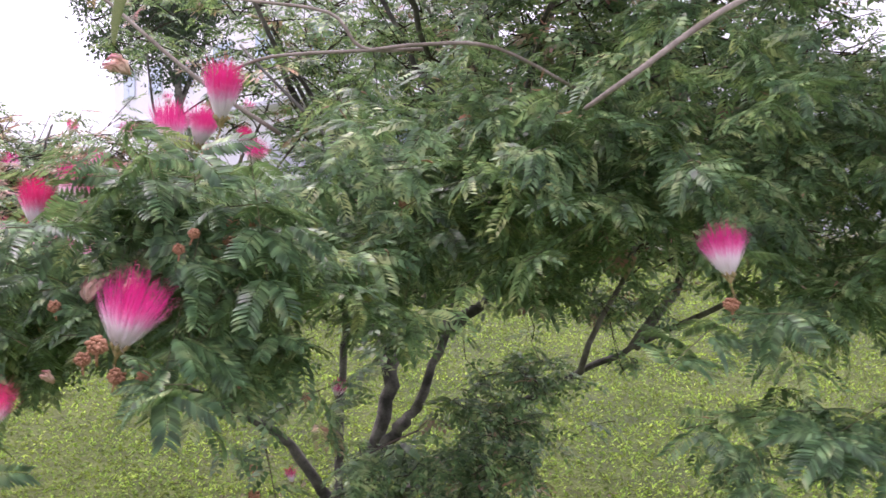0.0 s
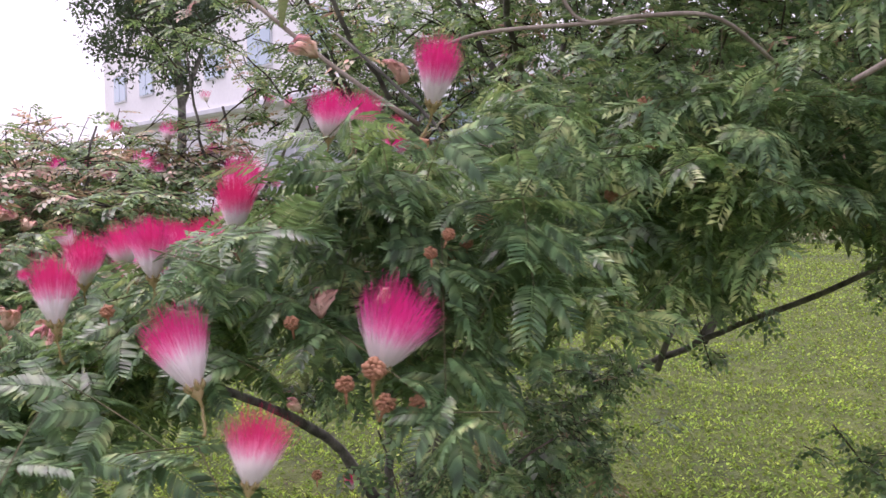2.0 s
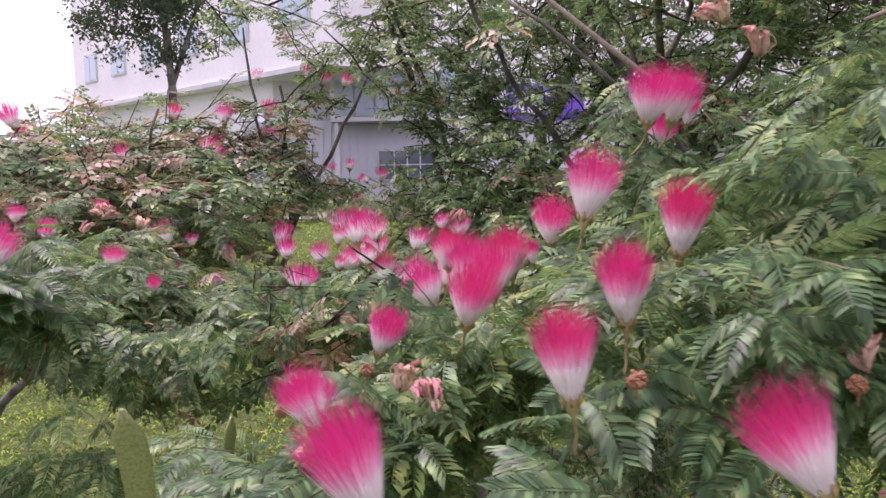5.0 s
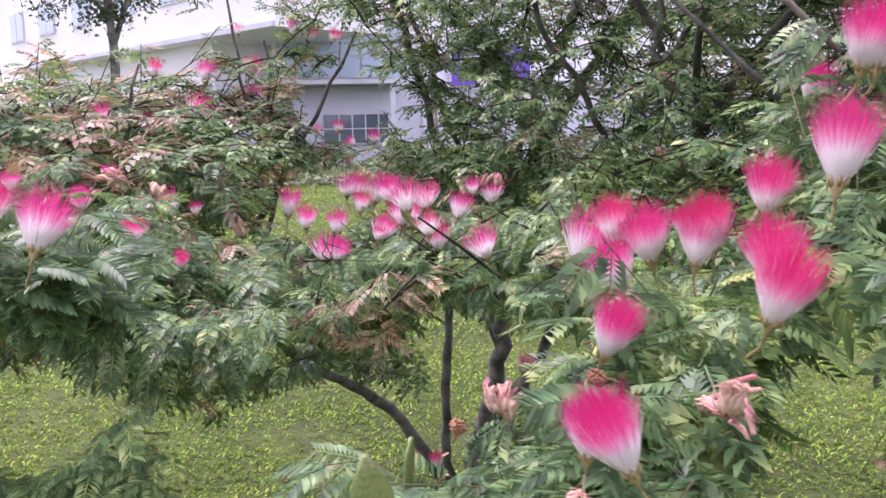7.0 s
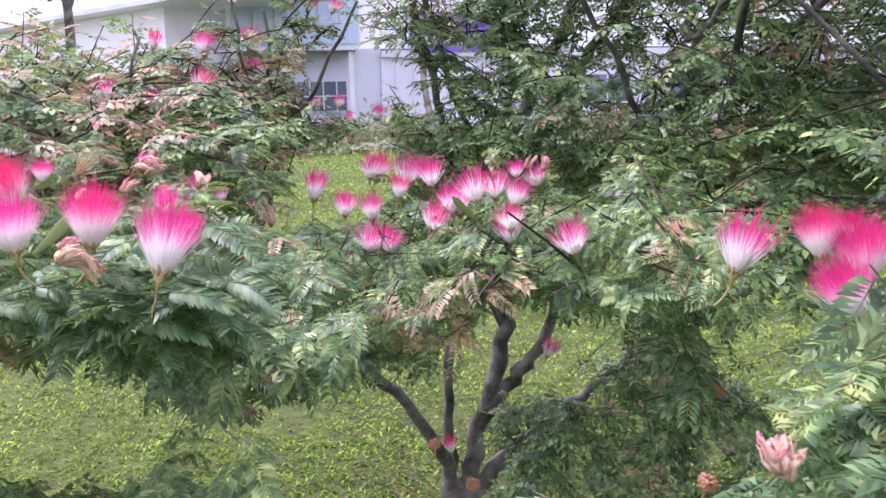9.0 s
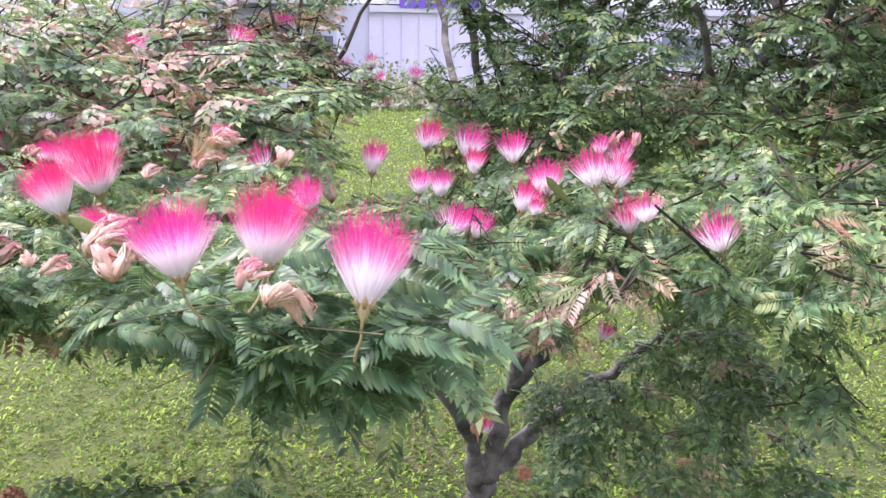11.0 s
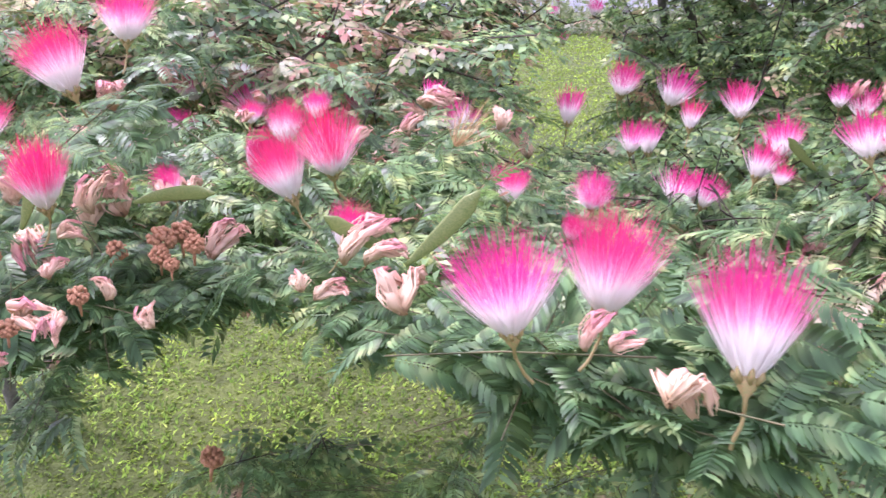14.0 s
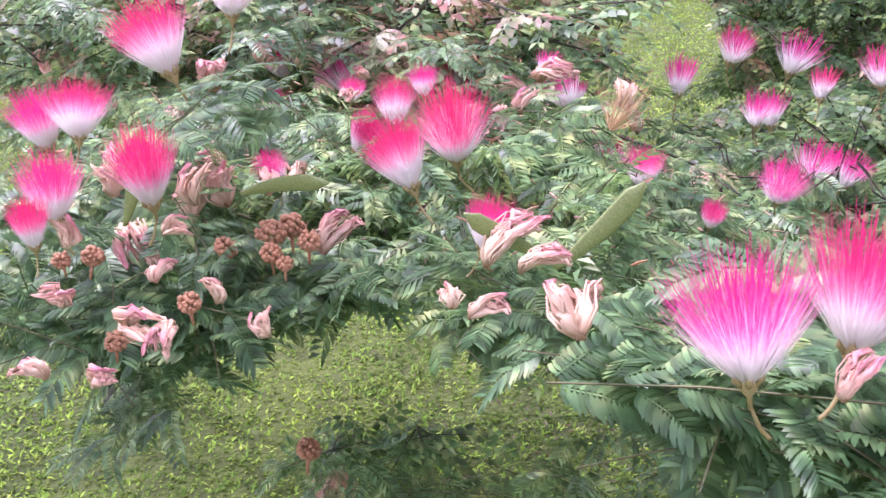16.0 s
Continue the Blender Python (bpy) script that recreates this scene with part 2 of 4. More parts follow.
leaf_rng = random.Random(5)
LEAVES = [leaf_template(leaf_rng, 11 + i % 2, 0.12 + 0.18 * (i % 4), leaf_rng.uniform(-1, 1), False, 1.12) for i in range(8)]
FAR_LEAVES = [leaf_template(leaf_rng, 4, 0.04 + 0.11 * (i % 4), leaf_rng.uniform(-1, 1), False, 3.3) for i in range(8)]
FINE_LEAVES = [leaf_template(leaf_rng, 15 + i % 3, 0.08 + 0.13 * (i % 4), leaf_rng.uniform(-1, 1), True, 1.04) for i in range(8)]


def leaf_matrix(rng, p, ahead, droop, loose=0.45, big=1.0):
    """The pose of a leaf whose stalk starts at p and points ahead, blade facing up, more or less drooping."""
    y = Vector((ahead.x, ahead.y, ahead.z * 0.4 - droop)).normalized()
    up = Vector((rng.gauss(0, loose), rng.gauss(-loose / 3, loose), 1))
    x = y.cross(up).normalized()
    z = x.cross(y)
    s = rng.uniform(0.58, 0.9) * big
    return np.array([[x.x * s, y.x * s, z.x * s, p.x], [x.y * s, y.y * s, z.y * s, p.y], [x.z * s, y.z * s, z.z * s, p.z], [0, 0, 0, 1]])


FRONT = [
    (-2.188, 1.463), (-1.205, 1.336), (-0.995, 1.201), (-0.89, 1.119), (-0.588, 0.74), (-0.378, 0.615), (0.235, 0.712), (2.108, 1.034),
]
HOLES = [
    (-0.387, 0.896, 1.097, 0.2, 0.25, 0.1), (-0.662, 1.407, 1.038, 0.2, 0.25, 0.13),
    (-0.361, 1.902, 0.821, 0.4, 0.5, 0.22),
]


# open lanes through the leaves: from, to, and the half width at each end
LANES = [
    ((-1.046, 1.08, 1.365), (-1.198, 1.8, 0.984), 0.029, 0.074),
    ((-1.076, 1.05, 1.357), (-1.385, 1.75, 0.878), 0.027, 0.07),
    ((-1.055, 1.15, 1.28), (-1.491, 2.4, 0.707), 0.052, 0.155),
    ((-0.817, 0.9, 1.298), (-1.396, 2.6, 0.686), 0.042, 0.162),
    ((-0.874, 0.95, 1.299), (-1.391, 2.6, 0.678), 0.038, 0.132),
    ((-0.699, 1.1, 1.192), (-0.707, 2.9, 0.433), 0.068, 0.231),
    ((-0.642, 0.85, 1.332), (-0.283, 2.9, 0.7), 0.036, 0.16),
    ((-0.609, 0.85, 1.328), (-0.027, 2.9, 0.667), 0.035, 0.152),
    ((-0.625, 0.85, 1.306), (-0.276, 2.35, 0.715), 0.039, 0.143),
    ((-0.718, 1.1, 1.207), (-0.573, 2.9, 0.407), 0.057, 0.196),
]
LANES += [
    ((-0.22, 0.7, 1.232), (-0.989, 2.9, 0.553), 0.064, 0.25),
    ((0.115, 0.8, 1.194), (0.511, 2.6, 0.619), 0.073, 0.224),
    ((0.28, 0.95, 1.234), (0.916, 2.6, 0.89), 0.07, 0.174),
    ((-0.147, 1.0, 1.269), (-0.398, 2.8, 0.99), 0.047, 0.108),
    ((0.126, 0.9, 1.327), (1.057, 3.0, 1.11), 0.048, 0.141),
    ((-0.332, 0.8, 1.319), (-0.184, 2.6, 0.961), 0.028, 0.064),
    ((-0.979, 1.22, 1.242), (-1.141, 2.4, 0.686), 0.055, 0.144),
    ((-0.88, 1.22, 1.208), (-0.798, 2.4, 0.571), 0.051, 0.132),
    ((-0.688, 1.2, 1.253), (-0.002, 2.6, 0.599), 0.041, 0.11),
    ((-0.71, 1.3, 1.354), (-0.747, 3.4, 1.151), 0.046, 0.125),
]
LANES += [
    ((-0.828, 1.4, 1.397), (-0.569, 3.4, 1.186), 0.043, 0.117),
    ((-0.108, 0.78, 1.276), (0.472, 2.6, 0.82), 0.04, 0.12),
    ((-0.1, 0.75, 1.242), (0.557, 2.6, 0.624), 0.052, 0.183),
    ((0.014, 0.9, 1.232), (0.777, 2.6, 0.771), 0.046, 0.12),
    ((-0.136, 0.78, 1.292), (0.776, 2.6, 0.81), 0.035, 0.102),
    ((-0.558, 0.95, 1.309), (0.361, 2.6, 0.734), 0.034, 0.111),
    ((-0.573, 0.95, 1.258), (0.175, 2.4, 0.549), 0.033, 0.095),
    ((-0.495, 1.0, 1.266), (0.532, 2.6, 0.611), 0.03, 0.078),
    ((-0.456, 0.78, 1.315), (0.64, 2.6, 0.688), 0.033, 0.137),
    ((-0.467, 0.78, 1.282), (0.555, 2.6, 0.449), 0.035, 0.151),
]
LANES += [
    ((-0.784, 0.82, 1.392), (-0.851, 1.03, 1.366), 0.032, 0.038),
    ((-0.86, 0.95, 1.352), (-0.37, 2.9, 0.275), 0.029, 0.148),
    ((-0.847, 0.95, 1.37), (-0.29, 2.7, 0.555), 0.027, 0.109),
    ((-0.49, 1.3, 1.439), (-0.737, 3.4, 1.486), 0.053, 0.124),
    ((-0.587, 1.3, 1.515), (-1.039, 3.4, 1.722), 0.043, 0.093),
]


def behind(p):
    """How far a place lies behind the shrubs' front."""
    for (a, c), (b, d) in zip(FRONT, FRONT[1:]):
        if a <= p.x < b:
            return p.y - (c + (d - c) * (p.x - a) / (b - a))
    return 2.0


def far_off(p):
    """How far a place lies behind the front or up in the crown, out of close sight."""
    b = behind(p) + (1.0 if p.z > 1.9 else 0.0)
    return max(0.25, b - 0.5) if 0.5 < b < 1.1 and p.x < -0.33 and 1.05 < p.z < 1.35 else b


def free(p):
    """True behind the shrubs' front and outside their gaps."""
    for (a, c), (b, d) in zip(FRONT, FRONT[1:]):
        if a <= p.x < b and p.y < c + (d - c) * (p.x - a) / (b - a):
            return False
    for a, b, r0, r1 in LANES:
        if a[1] < p.y < b[1]:
            u = (p.y - a[1]) / (b[1] - a[1])
            r = r0 + (r1 - r0) * u
            if (p.x - a[0] - (b[0] - a[0]) * u) ** 2 + (p.z - a[2] - (b[2] - a[2]) * u) ** 2 < r * r:
                return False
    return all(((p.x - h[0]) / h[3]) ** 2 + ((p.y - h[1]) / h[4]) ** 2 + ((p.z - h[2]) / h[5]) ** 2 > 1 for h in HOLES)


def clear_of(heads, mats):
    """Leaves that leave the flower heads free: none inside a head, none hanging before its face."""
    if not mats:
        return mats
    mid = np.array([m[:3, 3] + m[:3, 1] * 0.03 for q, m in mats])
    keep = np.ones(len(mats), bool)
    face = np.array((0.0, -0.995, 0.1))
    for x, y, z, size in heads:
        d = mid - np.array((x, y, z + size * 0.5))
        s = d @ face
        off = np.linalg.norm(d - s[:, None] * face, axis=1)
        keep &= ~((np.linalg.norm(d, axis=1) < 0.6 * size) | ((s > 0) & (s < 0.22) & (off < 0.55 * size)))
    return [m for m, k in zip(mats, keep) if k]


def before_a_head(heads, line):
    """True where a twig would cross the face of a flower head."""
    pts, face = np.array([tuple(p) for p in line]), np.array((0.0, -0.995, 0.1))
    for x, y, z, size in heads:
        d = pts - np.array((x, y, z + size * 0.6))
        s = d @ face
        if ((s > 0.01) & (s < 0.2) & (np.linalg.norm(d - s[:, None] * face, axis=1) < 0.5 * size)).any():
            return True
    return False


def grow(owner, seed, limbs, zones, heart, near, heads, flush=0.47, bits=420, sag=0.7, loose=0.45, spare=(), coarse=1.0):
    """Limbs of a shrub, branches from them to the shoots of each zone, and the leaves on the shoots.
    limbs: (base radius, tip radius, points); zones: (centre, radii, number of shoots); near: how many single leaves."""
    rng = random.Random(seed)
    nodes = []
    for r0, r1, points in limbs:
        line = smooth_line(points, 6)
        radii = [r0 + (r1 - r0) * (i / (len(line) - 1)) ** 0.55 for i in range(len(line))]
        line = [p + Vector((rng.gauss(0, 0.006), rng.gauss(0, 0.006), 0)) for p in line]
        s = Sheet()
        s.tube(line, [r * rng.uniform(0.92, 1.1) for r in radii], 8)
        kind = "trunk" if r0 > 0.045 else "limb"
        part(kind, s.mesh(kind, BARK, True), owner)
        nodes += line[6:]
    starts = []
    for (cx, cy, cz), (rx, ry, rz), count in zones:
        made = 0
        for _ in range(count * 12):
            if made >= count:
                break
            q = Vector((rng.gauss(0, 1), rng.gauss(0, 1), rng.gauss(0, 1))).normalized() * rng.random() ** 0.4
            p = Vector((cx + q.x * rx, cy + q.y * ry, cz + q.z * rz))
            if free(p):
                starts.append(p)
                made += 1
    starts = [(p, None, None) for p in starts] + [(Vector(h[:3]) - Vector((0, 0, 0.012)), Vector((math.cos(k * 2.4 + h[0] * 40), abs(math.sin(k * 2.4 + h[0] * 40)), 0.3)), 0.09) for h in heads for k in range(2)]
    starts.sort(key=lambda p: (p[0] - Vector(heart)).length)
    arr = np.zeros((len(nodes) + 12 * len(starts), 3))
    arr[:len(nodes)] = [tuple(p) for p in nodes]
    filled = len(nodes)
    twigs, shoots, mats = Sheet(), Sheet(), []
    for p, way, length in starts:
        out = p - Vector(heart)
        out.z *= 0.25
        root = Vector(arr[int(np.argmin(((arr[:filled] - np.array(tuple(p))) ** 2).sum(1)))])
        if way is None:
            length = rng.uniform(0.1, 0.22)
            out = ((p - root).normalized() * 0.7 + out.normalized() * 0.5 + Vector((rng.gauss(0, 0.4), rng.gauss(0, 0.4), rng.gauss(0.05, 0.22)))).normalized()
            a = p - out * length * 0.5
        else:
            out = ((p - root).normalized() * 0.4 + way * rng.uniform(0.6, 1.0)).normalized()
            a = p - out * length
            a.z -= 0.01
        if not free(a + out * length * 0.6):
            continue
        gap = (a - root).length
        dip = Vector((0, 0, -0.07 * min(gap * 3, 1) if behind(a) < 0.45 else 0))
        line = smooth_line([root, root.lerp(a, 0.3) + dip + Vector((rng.gauss(0, 0.026), rng.gauss(0, 0.026), rng.gauss(0.0, 0.022))) * min(gap * 2, 1), root.lerp(a, 0.68) + dip + Vector((rng.gauss(0, 0.026), rng.gauss(0, 0.026), rng.gauss(0.0, 0.022))) * min(gap * 2, 1), a], 2)
        shoot = [a + out * length * u + Vector((0, 0, -0.1 * length * u * u)) for u in (0.33, 0.66, 1.0)]
        line += shoot
        if behind(a) < 0.6 and before_a_head(heads, line):
            continue
        if behind(a) < 0.6 or not all(free(q) and behind(q) > 0.4 for q in line[:-4]):
            line = line[-4:]
        line = [q for q in line if free(q)]
        if len(line) < 2:
            continue
        thick_at = 0.0005 if behind(a) < 0.6 else 0.0009 + min(gap, 0.5) * (0.006 if behind(p) > 0.45 else 0.0008) + (0.0013 if behind(p) > 0.6 and p.z > 1.25 else 0.0)
        (shoots if behind(a) < 0.6 else twigs).tube(line, [thick_at + (thick_at * 0.45 + 0.0003 - thick_at) * i / (len(line) - 1) for i in range(len(line))], 3, False)
        for q in line[1:9]:
            arr[filled] = tuple(q)
            filled += 1
        big = (coarse if p.z > 0.95 else 1.35 * coarse) if far_off(p) > 0.6 else 1.0
        n = int(length / (0.0155 if far_off(p) < 0.6 else 0.019 * big))
        for i in range(n):
            u = (i + rng.random() * 0.6) / n
            q = a + out * length * u + Vector((0, 0, -0.1 * length * u * u))
            side = out.cross(Vector((0, 0, 1))).normalized() * (1 if i % 2 else -1)
            ahead = (side * rng.uniform(0.5, 1.1) + out * rng.uniform(0.3, 0.9) + Vector((0, 0, rng.gauss(0.05, 0.25)))).normalized()
            if free(q) and free(q + ahead * 0.05):
                mats.append((q, leaf_matrix(rng, q, ahead, rng.uniform(-0.12, sag), loose, big)))
    part("twig_tangle", twigs.mesh("twig_tangle", TWIG), owner, "thin dark branching twigs", kind="stuff")
    part("young_shoot", shoots.mesh("young_shoot", SHOOT), owner, "thin greenish shoots that carry the leaves", kind="stuff")
    mats = clear_of(heads + list(spare), mats)
    mats.sort(key=lambda m: far_off(m[0]))
    meshes = [big_mesh("leaf", v, f, LEAF) for v, f in FINE_LEAVES]
    for i, (q, m) in enumerate(mats[:near]):
        ob = new("leaf", meshes[i % len(meshes)])
        ob.parent, ob.matrix_local = owner, Matrix(m.tolist())
    tone = [noise.noise(k[0] * 9) + rng.gauss(0, 0.16) > flush - (0.12 if flush < 0.3 and k[0].z > 1.38 else 0) and behind(k[0]) > 0.55 for k in mats[near:]]
    young = [k for k, y in zip(mats[near:], tone) if y]
    grown = [k for k, y in zip(mats[near:], tone) if not y]

    def joined(name, label, chosen, mat):
        verts, faces, k = [], [], 0
        fine = sum(far_off(m[0]) < 0.12 for m in chosen)
        mid = sum(far_off(m[0]) < 0.6 for m in chosen)
        for kinds, group in ((FINE_LEAVES, chosen[:fine]), (LEAVES, chosen[fine:mid]), (FAR_LEAVES, chosen[mid:])):
            rest = np.array([m for q, m in group])
            for i, kind in enumerate(kinds):
                if len(rest) > i:
                    v, f = scatter(kind, rest[i::len(kinds)])
                    verts.append(v)
                    faces.append(f + k)
                    k += len(v)
        part(name, big_mesh(name, np.concatenate(verts), np.concatenate(faces), mat), owner, label, kind="stuff")

    scraps, tops = Sheet(), [k for k in grown if k[0].z > 1.2 and 0.12 < behind(k[0]) < 2.2]
    for q, m in rng.sample(tops, min(bits, len(tops))):
        a, w = rng.uniform(0, 6.28), rng.uniform(0.0035, 0.007) * (0.6 + 0.6 * max(0.0, behind(q)))
        p = q + Vector((rng.gauss(0, 0.02), rng.gauss(0, 0.02), rng.uniform(0.0, 0.014)))
        d = Vector((math.cos(a), math.sin(a), rng.gauss(0, 0.5))) * w
        e = Vector((-math.sin(a), math.cos(a), 0.6)) * w * rng.uniform(-0.5, 0.5)
        k = w * rng.uniform(0.1, 0.24)
        scraps.tube([p - d, p - d * 0.2 + e, p + d * 0.5 + e * 0.7, p + d], [k * 0.4, k, k * 1.2, k * 0.3], 3, False)
    part("spent_filament", scraps.mesh("spent_filament", SCRAP), owner, "dried cream and pink scraps caught on the leaves", kind="stuff")
    joined("foliage", "feathery blue-green leaves on fine shoots", grown, LEAF)
    joined("young_foliage", "young leaves flushed bronze and cream", young, YOUNG)
    return nodes


# ---- flower heads: a fan of silky filaments out of a small calyx ----


def tuft_mesh(seed, count, wide, thick=1.0, mat=None):
    rng, s = random.Random(seed), Sheet()
    for i in range(count):
        a, k = rng.uniform(0, 2 * math.pi), rng.random() ** 0.5
        tip = radians(wide) * k * rng.uniform(0.85, 1.1)
        long = (1.0 - 0.2 * (k ** 3)) * rng.triangular(0.5, 1.12, 0.93)
        out = Vector((math.cos(a), math.sin(a), 0))
        across = out.cross(Vector((0, 0, 1)))
        across = (across + Vector((rng.gauss(0, 0.4), rng.gauss(0, 0.4), 0))).normalized()
        pts = []
        for u in (0.0, 0.3, 0.62, 1.0):
            r = 0.03 * (1 - u) + long * math.sin(tip) * (u ** 0.85) * 0.98
            pts.append(out * r + Vector((0, 0, long * math.cos(tip * 0.8) * u)) + across * rng.gauss(0, 0.012) * u)
        base = len(s.v)
        for p, w in zip(pts, (0.011, 0.011, 0.009, 0.005)):
            s.v += [p - across * w * thick, p + across * w * thick]
        s.f += [(base + 2 * j, base + 2 * j + 1, base + 2 * j + 3, base + 2 * j + 2) for j in range(3)]
    return s.mesh("flower_head", mat or FILAMENT)


def corolla_mesh():
    s = Sheet()
    for i in range(9):
        a = 2 * math.pi * i / 9
        d = Vector((math.cos(a), math.sin(a), 0))
        s.tube([d * 0.02, d * 0.06 + Vector((0, 0, 0.14)), d * 0.12 + Vector((0, 0, 0.27)), d * 0.19 + Vector((0, 0, 0.38))], [0.022, 0.04, 0.045, 0.012], 5)
    return s.mesh("corolla", COROLLA, True)


def calyx_mesh():
    s = Sheet()
    s.tube([(0, 0, -0.2), (0, 0, -0.1), (0, 0, -0.03), (0, 0, 0.05), (0, 0, 0.08)], [0.016, 0.02, 0.07, 0.075, 0.04], 9)
    for i in range(6):
        a = i * 1.05
        d = Vector((math.cos(a), math.sin(a), 0))
        s.tube([d * 0.05 + Vector((0, 0, 0.0)), d * 0.1 + Vector((0, 0, 0.06)), d * 0.11 + Vector((0, 0, 0.12))], [0.025, 0.03, 0.008], 5)
    return s.mesh("calyx", CALYX, True)


def wilted_mesh(seed):
    """A spent head: filaments stuck together in thin, crumpled, drooping locks round a soft core."""
    rng, s = random.Random(seed), Sheet()
    hang = Vector((rng.gauss(0, 0.55), rng.gauss(0, 0.55), 0))
    steps = (0, 0.17, 0.34, 0.5, 0.67, 0.84, 1.0)
    for lock in range(7):
        b = lock * 0.9 + rng.random()
        spread = Vector((math.cos(b), math.sin(b), 0)) * rng.uniform(0.04, 0.3)
        tall, kink = rng.uniform(0.6, 1.0), rng.uniform(0.3, 0.8)
        core = []
        for u in steps:
            curl = Vector((rng.gauss(0, 0.035), rng.gauss(0, 0.035), rng.gauss(0, 0.03))) * (0.3 + u)
            drop = max(0.0, u - kink)
            core.append(spread * math.sin(u * 2.2) + hang * u * u + curl + Vector((0, 0, tall * (u - 0.9 * drop * drop - 0.25 * hang.length * u ** 3))))
        first = len(s.v)
        s.tube(core, [0.02, 0.05, 0.065 * rng.uniform(0.7, 1.2), 0.06 * rng.uniform(0.6, 1.3), 0.055 * rng.uniform(0.5, 1.3), 0.04 * rng.uniform(0.5, 1.3), 0.012], 7)
        for k in range(first, len(s.v)):
            s.v[k] = s.v[k] + Vector((rng.gauss(0, 0.02), rng.gauss(0, 0.02), rng.gauss(0, 0.016)))
        for i in range(5):
            off = Vector((rng.gauss(0, 0.045), rng.gauss(0, 0.045), rng.gauss(0, 0.02)))
            pts = [p + off * (0.4 + math.sin(u * 2.8)) + Vector((rng.gauss(0, 0.014), rng.gauss(0, 0.014), rng.gauss(0, 0.012))) for u, p in zip(steps, core)]
            s.tube(pts, [0.008, 0.013, 0.015, 0.014, 0.012, 0.009, 0.004], 4)
    return s.mesh("wilted_flower", WILTED, True)


def bud_mesh(seed):
    """A tight round cluster of unopened buds."""
    rng, bm = random.Random(seed), bmesh.new()
    for i in range(44):
        z = 1 - 2 * (i + 0.5) / 44
        a = i * 2.39996
        r = math.sqrt(1 - z * z)
        p = Vector((math.cos(a) * r, math.sin(a) * r, z * 0.85 + 0.9)) * 0.5 * rng.uniform(0.82, 1.08)
        bmesh.ops.create_icosphere(bm, subdivisions=1, radius=0.15 * rng.uniform(0.8, 1.2), matrix=Matrix.Translation(p))
    bmesh.ops.create_cone(bm, cap_ends=True, segments=6, radius1=0.06, radius2=0.12, depth=0.9, matrix=Matrix.Translation((0, 0, -0.35)))
    me = bpy.data.meshes.new("flower_bud")
    bm.to_mesh(me)
    bm.free()
    me.materials.append(BUD)
    me.polygons.foreach_set("use_smooth", [True] * len(me.polygons))
    return me


def pod_mesh(bend):
    """A flat seed pod with thick rims and faint bulges over the seeds."""
    s, n = Sheet(), 14
    for i in range(n + 1):
        u = i / n
        w = 0.085 * (math.sin(math.pi * min(0.06 + u * 1.25, 1.0) * 0.5) ** 0.8) * (1 if u < 0.85 else max(0.12, (1 - u) / 0.15)) + 0.006
        b = 0.02 + 0.012 * math.sin(u * 38)
        x = bend * u * u
        s.v += [(x - w, 0.008, u), (x - w * 0.8, 0.016, u), (x, b, u), (x + w * 0.8, 0.016, u), (x + w, 0.008, u),
                (x + w, -0.008, u), (x + w * 0.8, -0.016, u), (x, -b, u), (x - w * 0.8, -0.016, u), (x - w, -0.008, u)]
    for i in range(n):
        for j in range(10):
            a, b = i * 10 + j, i * 10 + (j + 1) % 10
            s.f.append((a, b, b + 10, a + 10))
    s.f += [tuple(range(9, -1, -1)), tuple(range(n * 10, n * 10 + 10))]
    return s.mesh("seed_pod", POD, True)


TUFTS = [tuft_mesh(20 + i, 1000, 28 + 5 * i, 0.34) for i in range(5)]
FAR_TUFTS = [tuft_mesh(40 + i, 150, 38 + 4 * i, 1.15) for i in range(4)]
COROLLA_MESH, CALYX_MESH = corolla_mesh(), calyx_mesh()
WILTED_MESHES = [wilted_mesh(60 + i) for i in range(6)]
BUD_MESHES = [bud_mesh(80 + i) for i in range(3)]
POD_MESHES = [pod_mesh(b) for b in (-0.12, 0.08, 0.2)]


def upright(rng, x, y, z, size, lean):
    d = Vector((rng.gauss(0, lean), rng.gauss(0, lean), 1)).normalized()
    turn = d.to_track_quat("Z", "Y").to_matrix().to_4x4() @ Matrix.Rotation(rng.uniform(0, 6.28), 4, "Z")
    return Matrix.Translation((x, y, z)) @ turn @ Matrix.Scale(size, 4)


def stalk_mesh():
    s = Sheet()
    s.tube(smooth_line([(0, 0, -0.17), (0.02, 0.03, -0.29), (0.02, 0.09, -0.4), (0.05, 0.15, -0.5)], 4), [0.014 + 0.0004 * i for i in range(13)], 6)
    return s.mesh("stalk", CALYX, True)


STALK_MESH = stalk_mesh()


def flowers(owner, seed, spots, meshes, lean=0.16, broad=1.0):
    rng = random.Random(seed)
    for x, y, z, size in spots:
        size *= broad
        head = part("flower_head", rng.choice(meshes), owner, "pink silky filaments fading to white below", upright(rng, x, y, z, size, lean))
        part("corolla", COROLLA_MESH, head, "small white petals")
        part("calyx", CALYX_MESH, head, "greenish calyx")
        part("stalk", STALK_MESH, head)


def extras(owner, seed, name, label, spots, meshes, lean):
    rng = random.Random(seed)
    for x, y, z, size in spots:
        part(name, rng.choice(meshes), owner, label, upright(rng, x, y, z, size, lean))

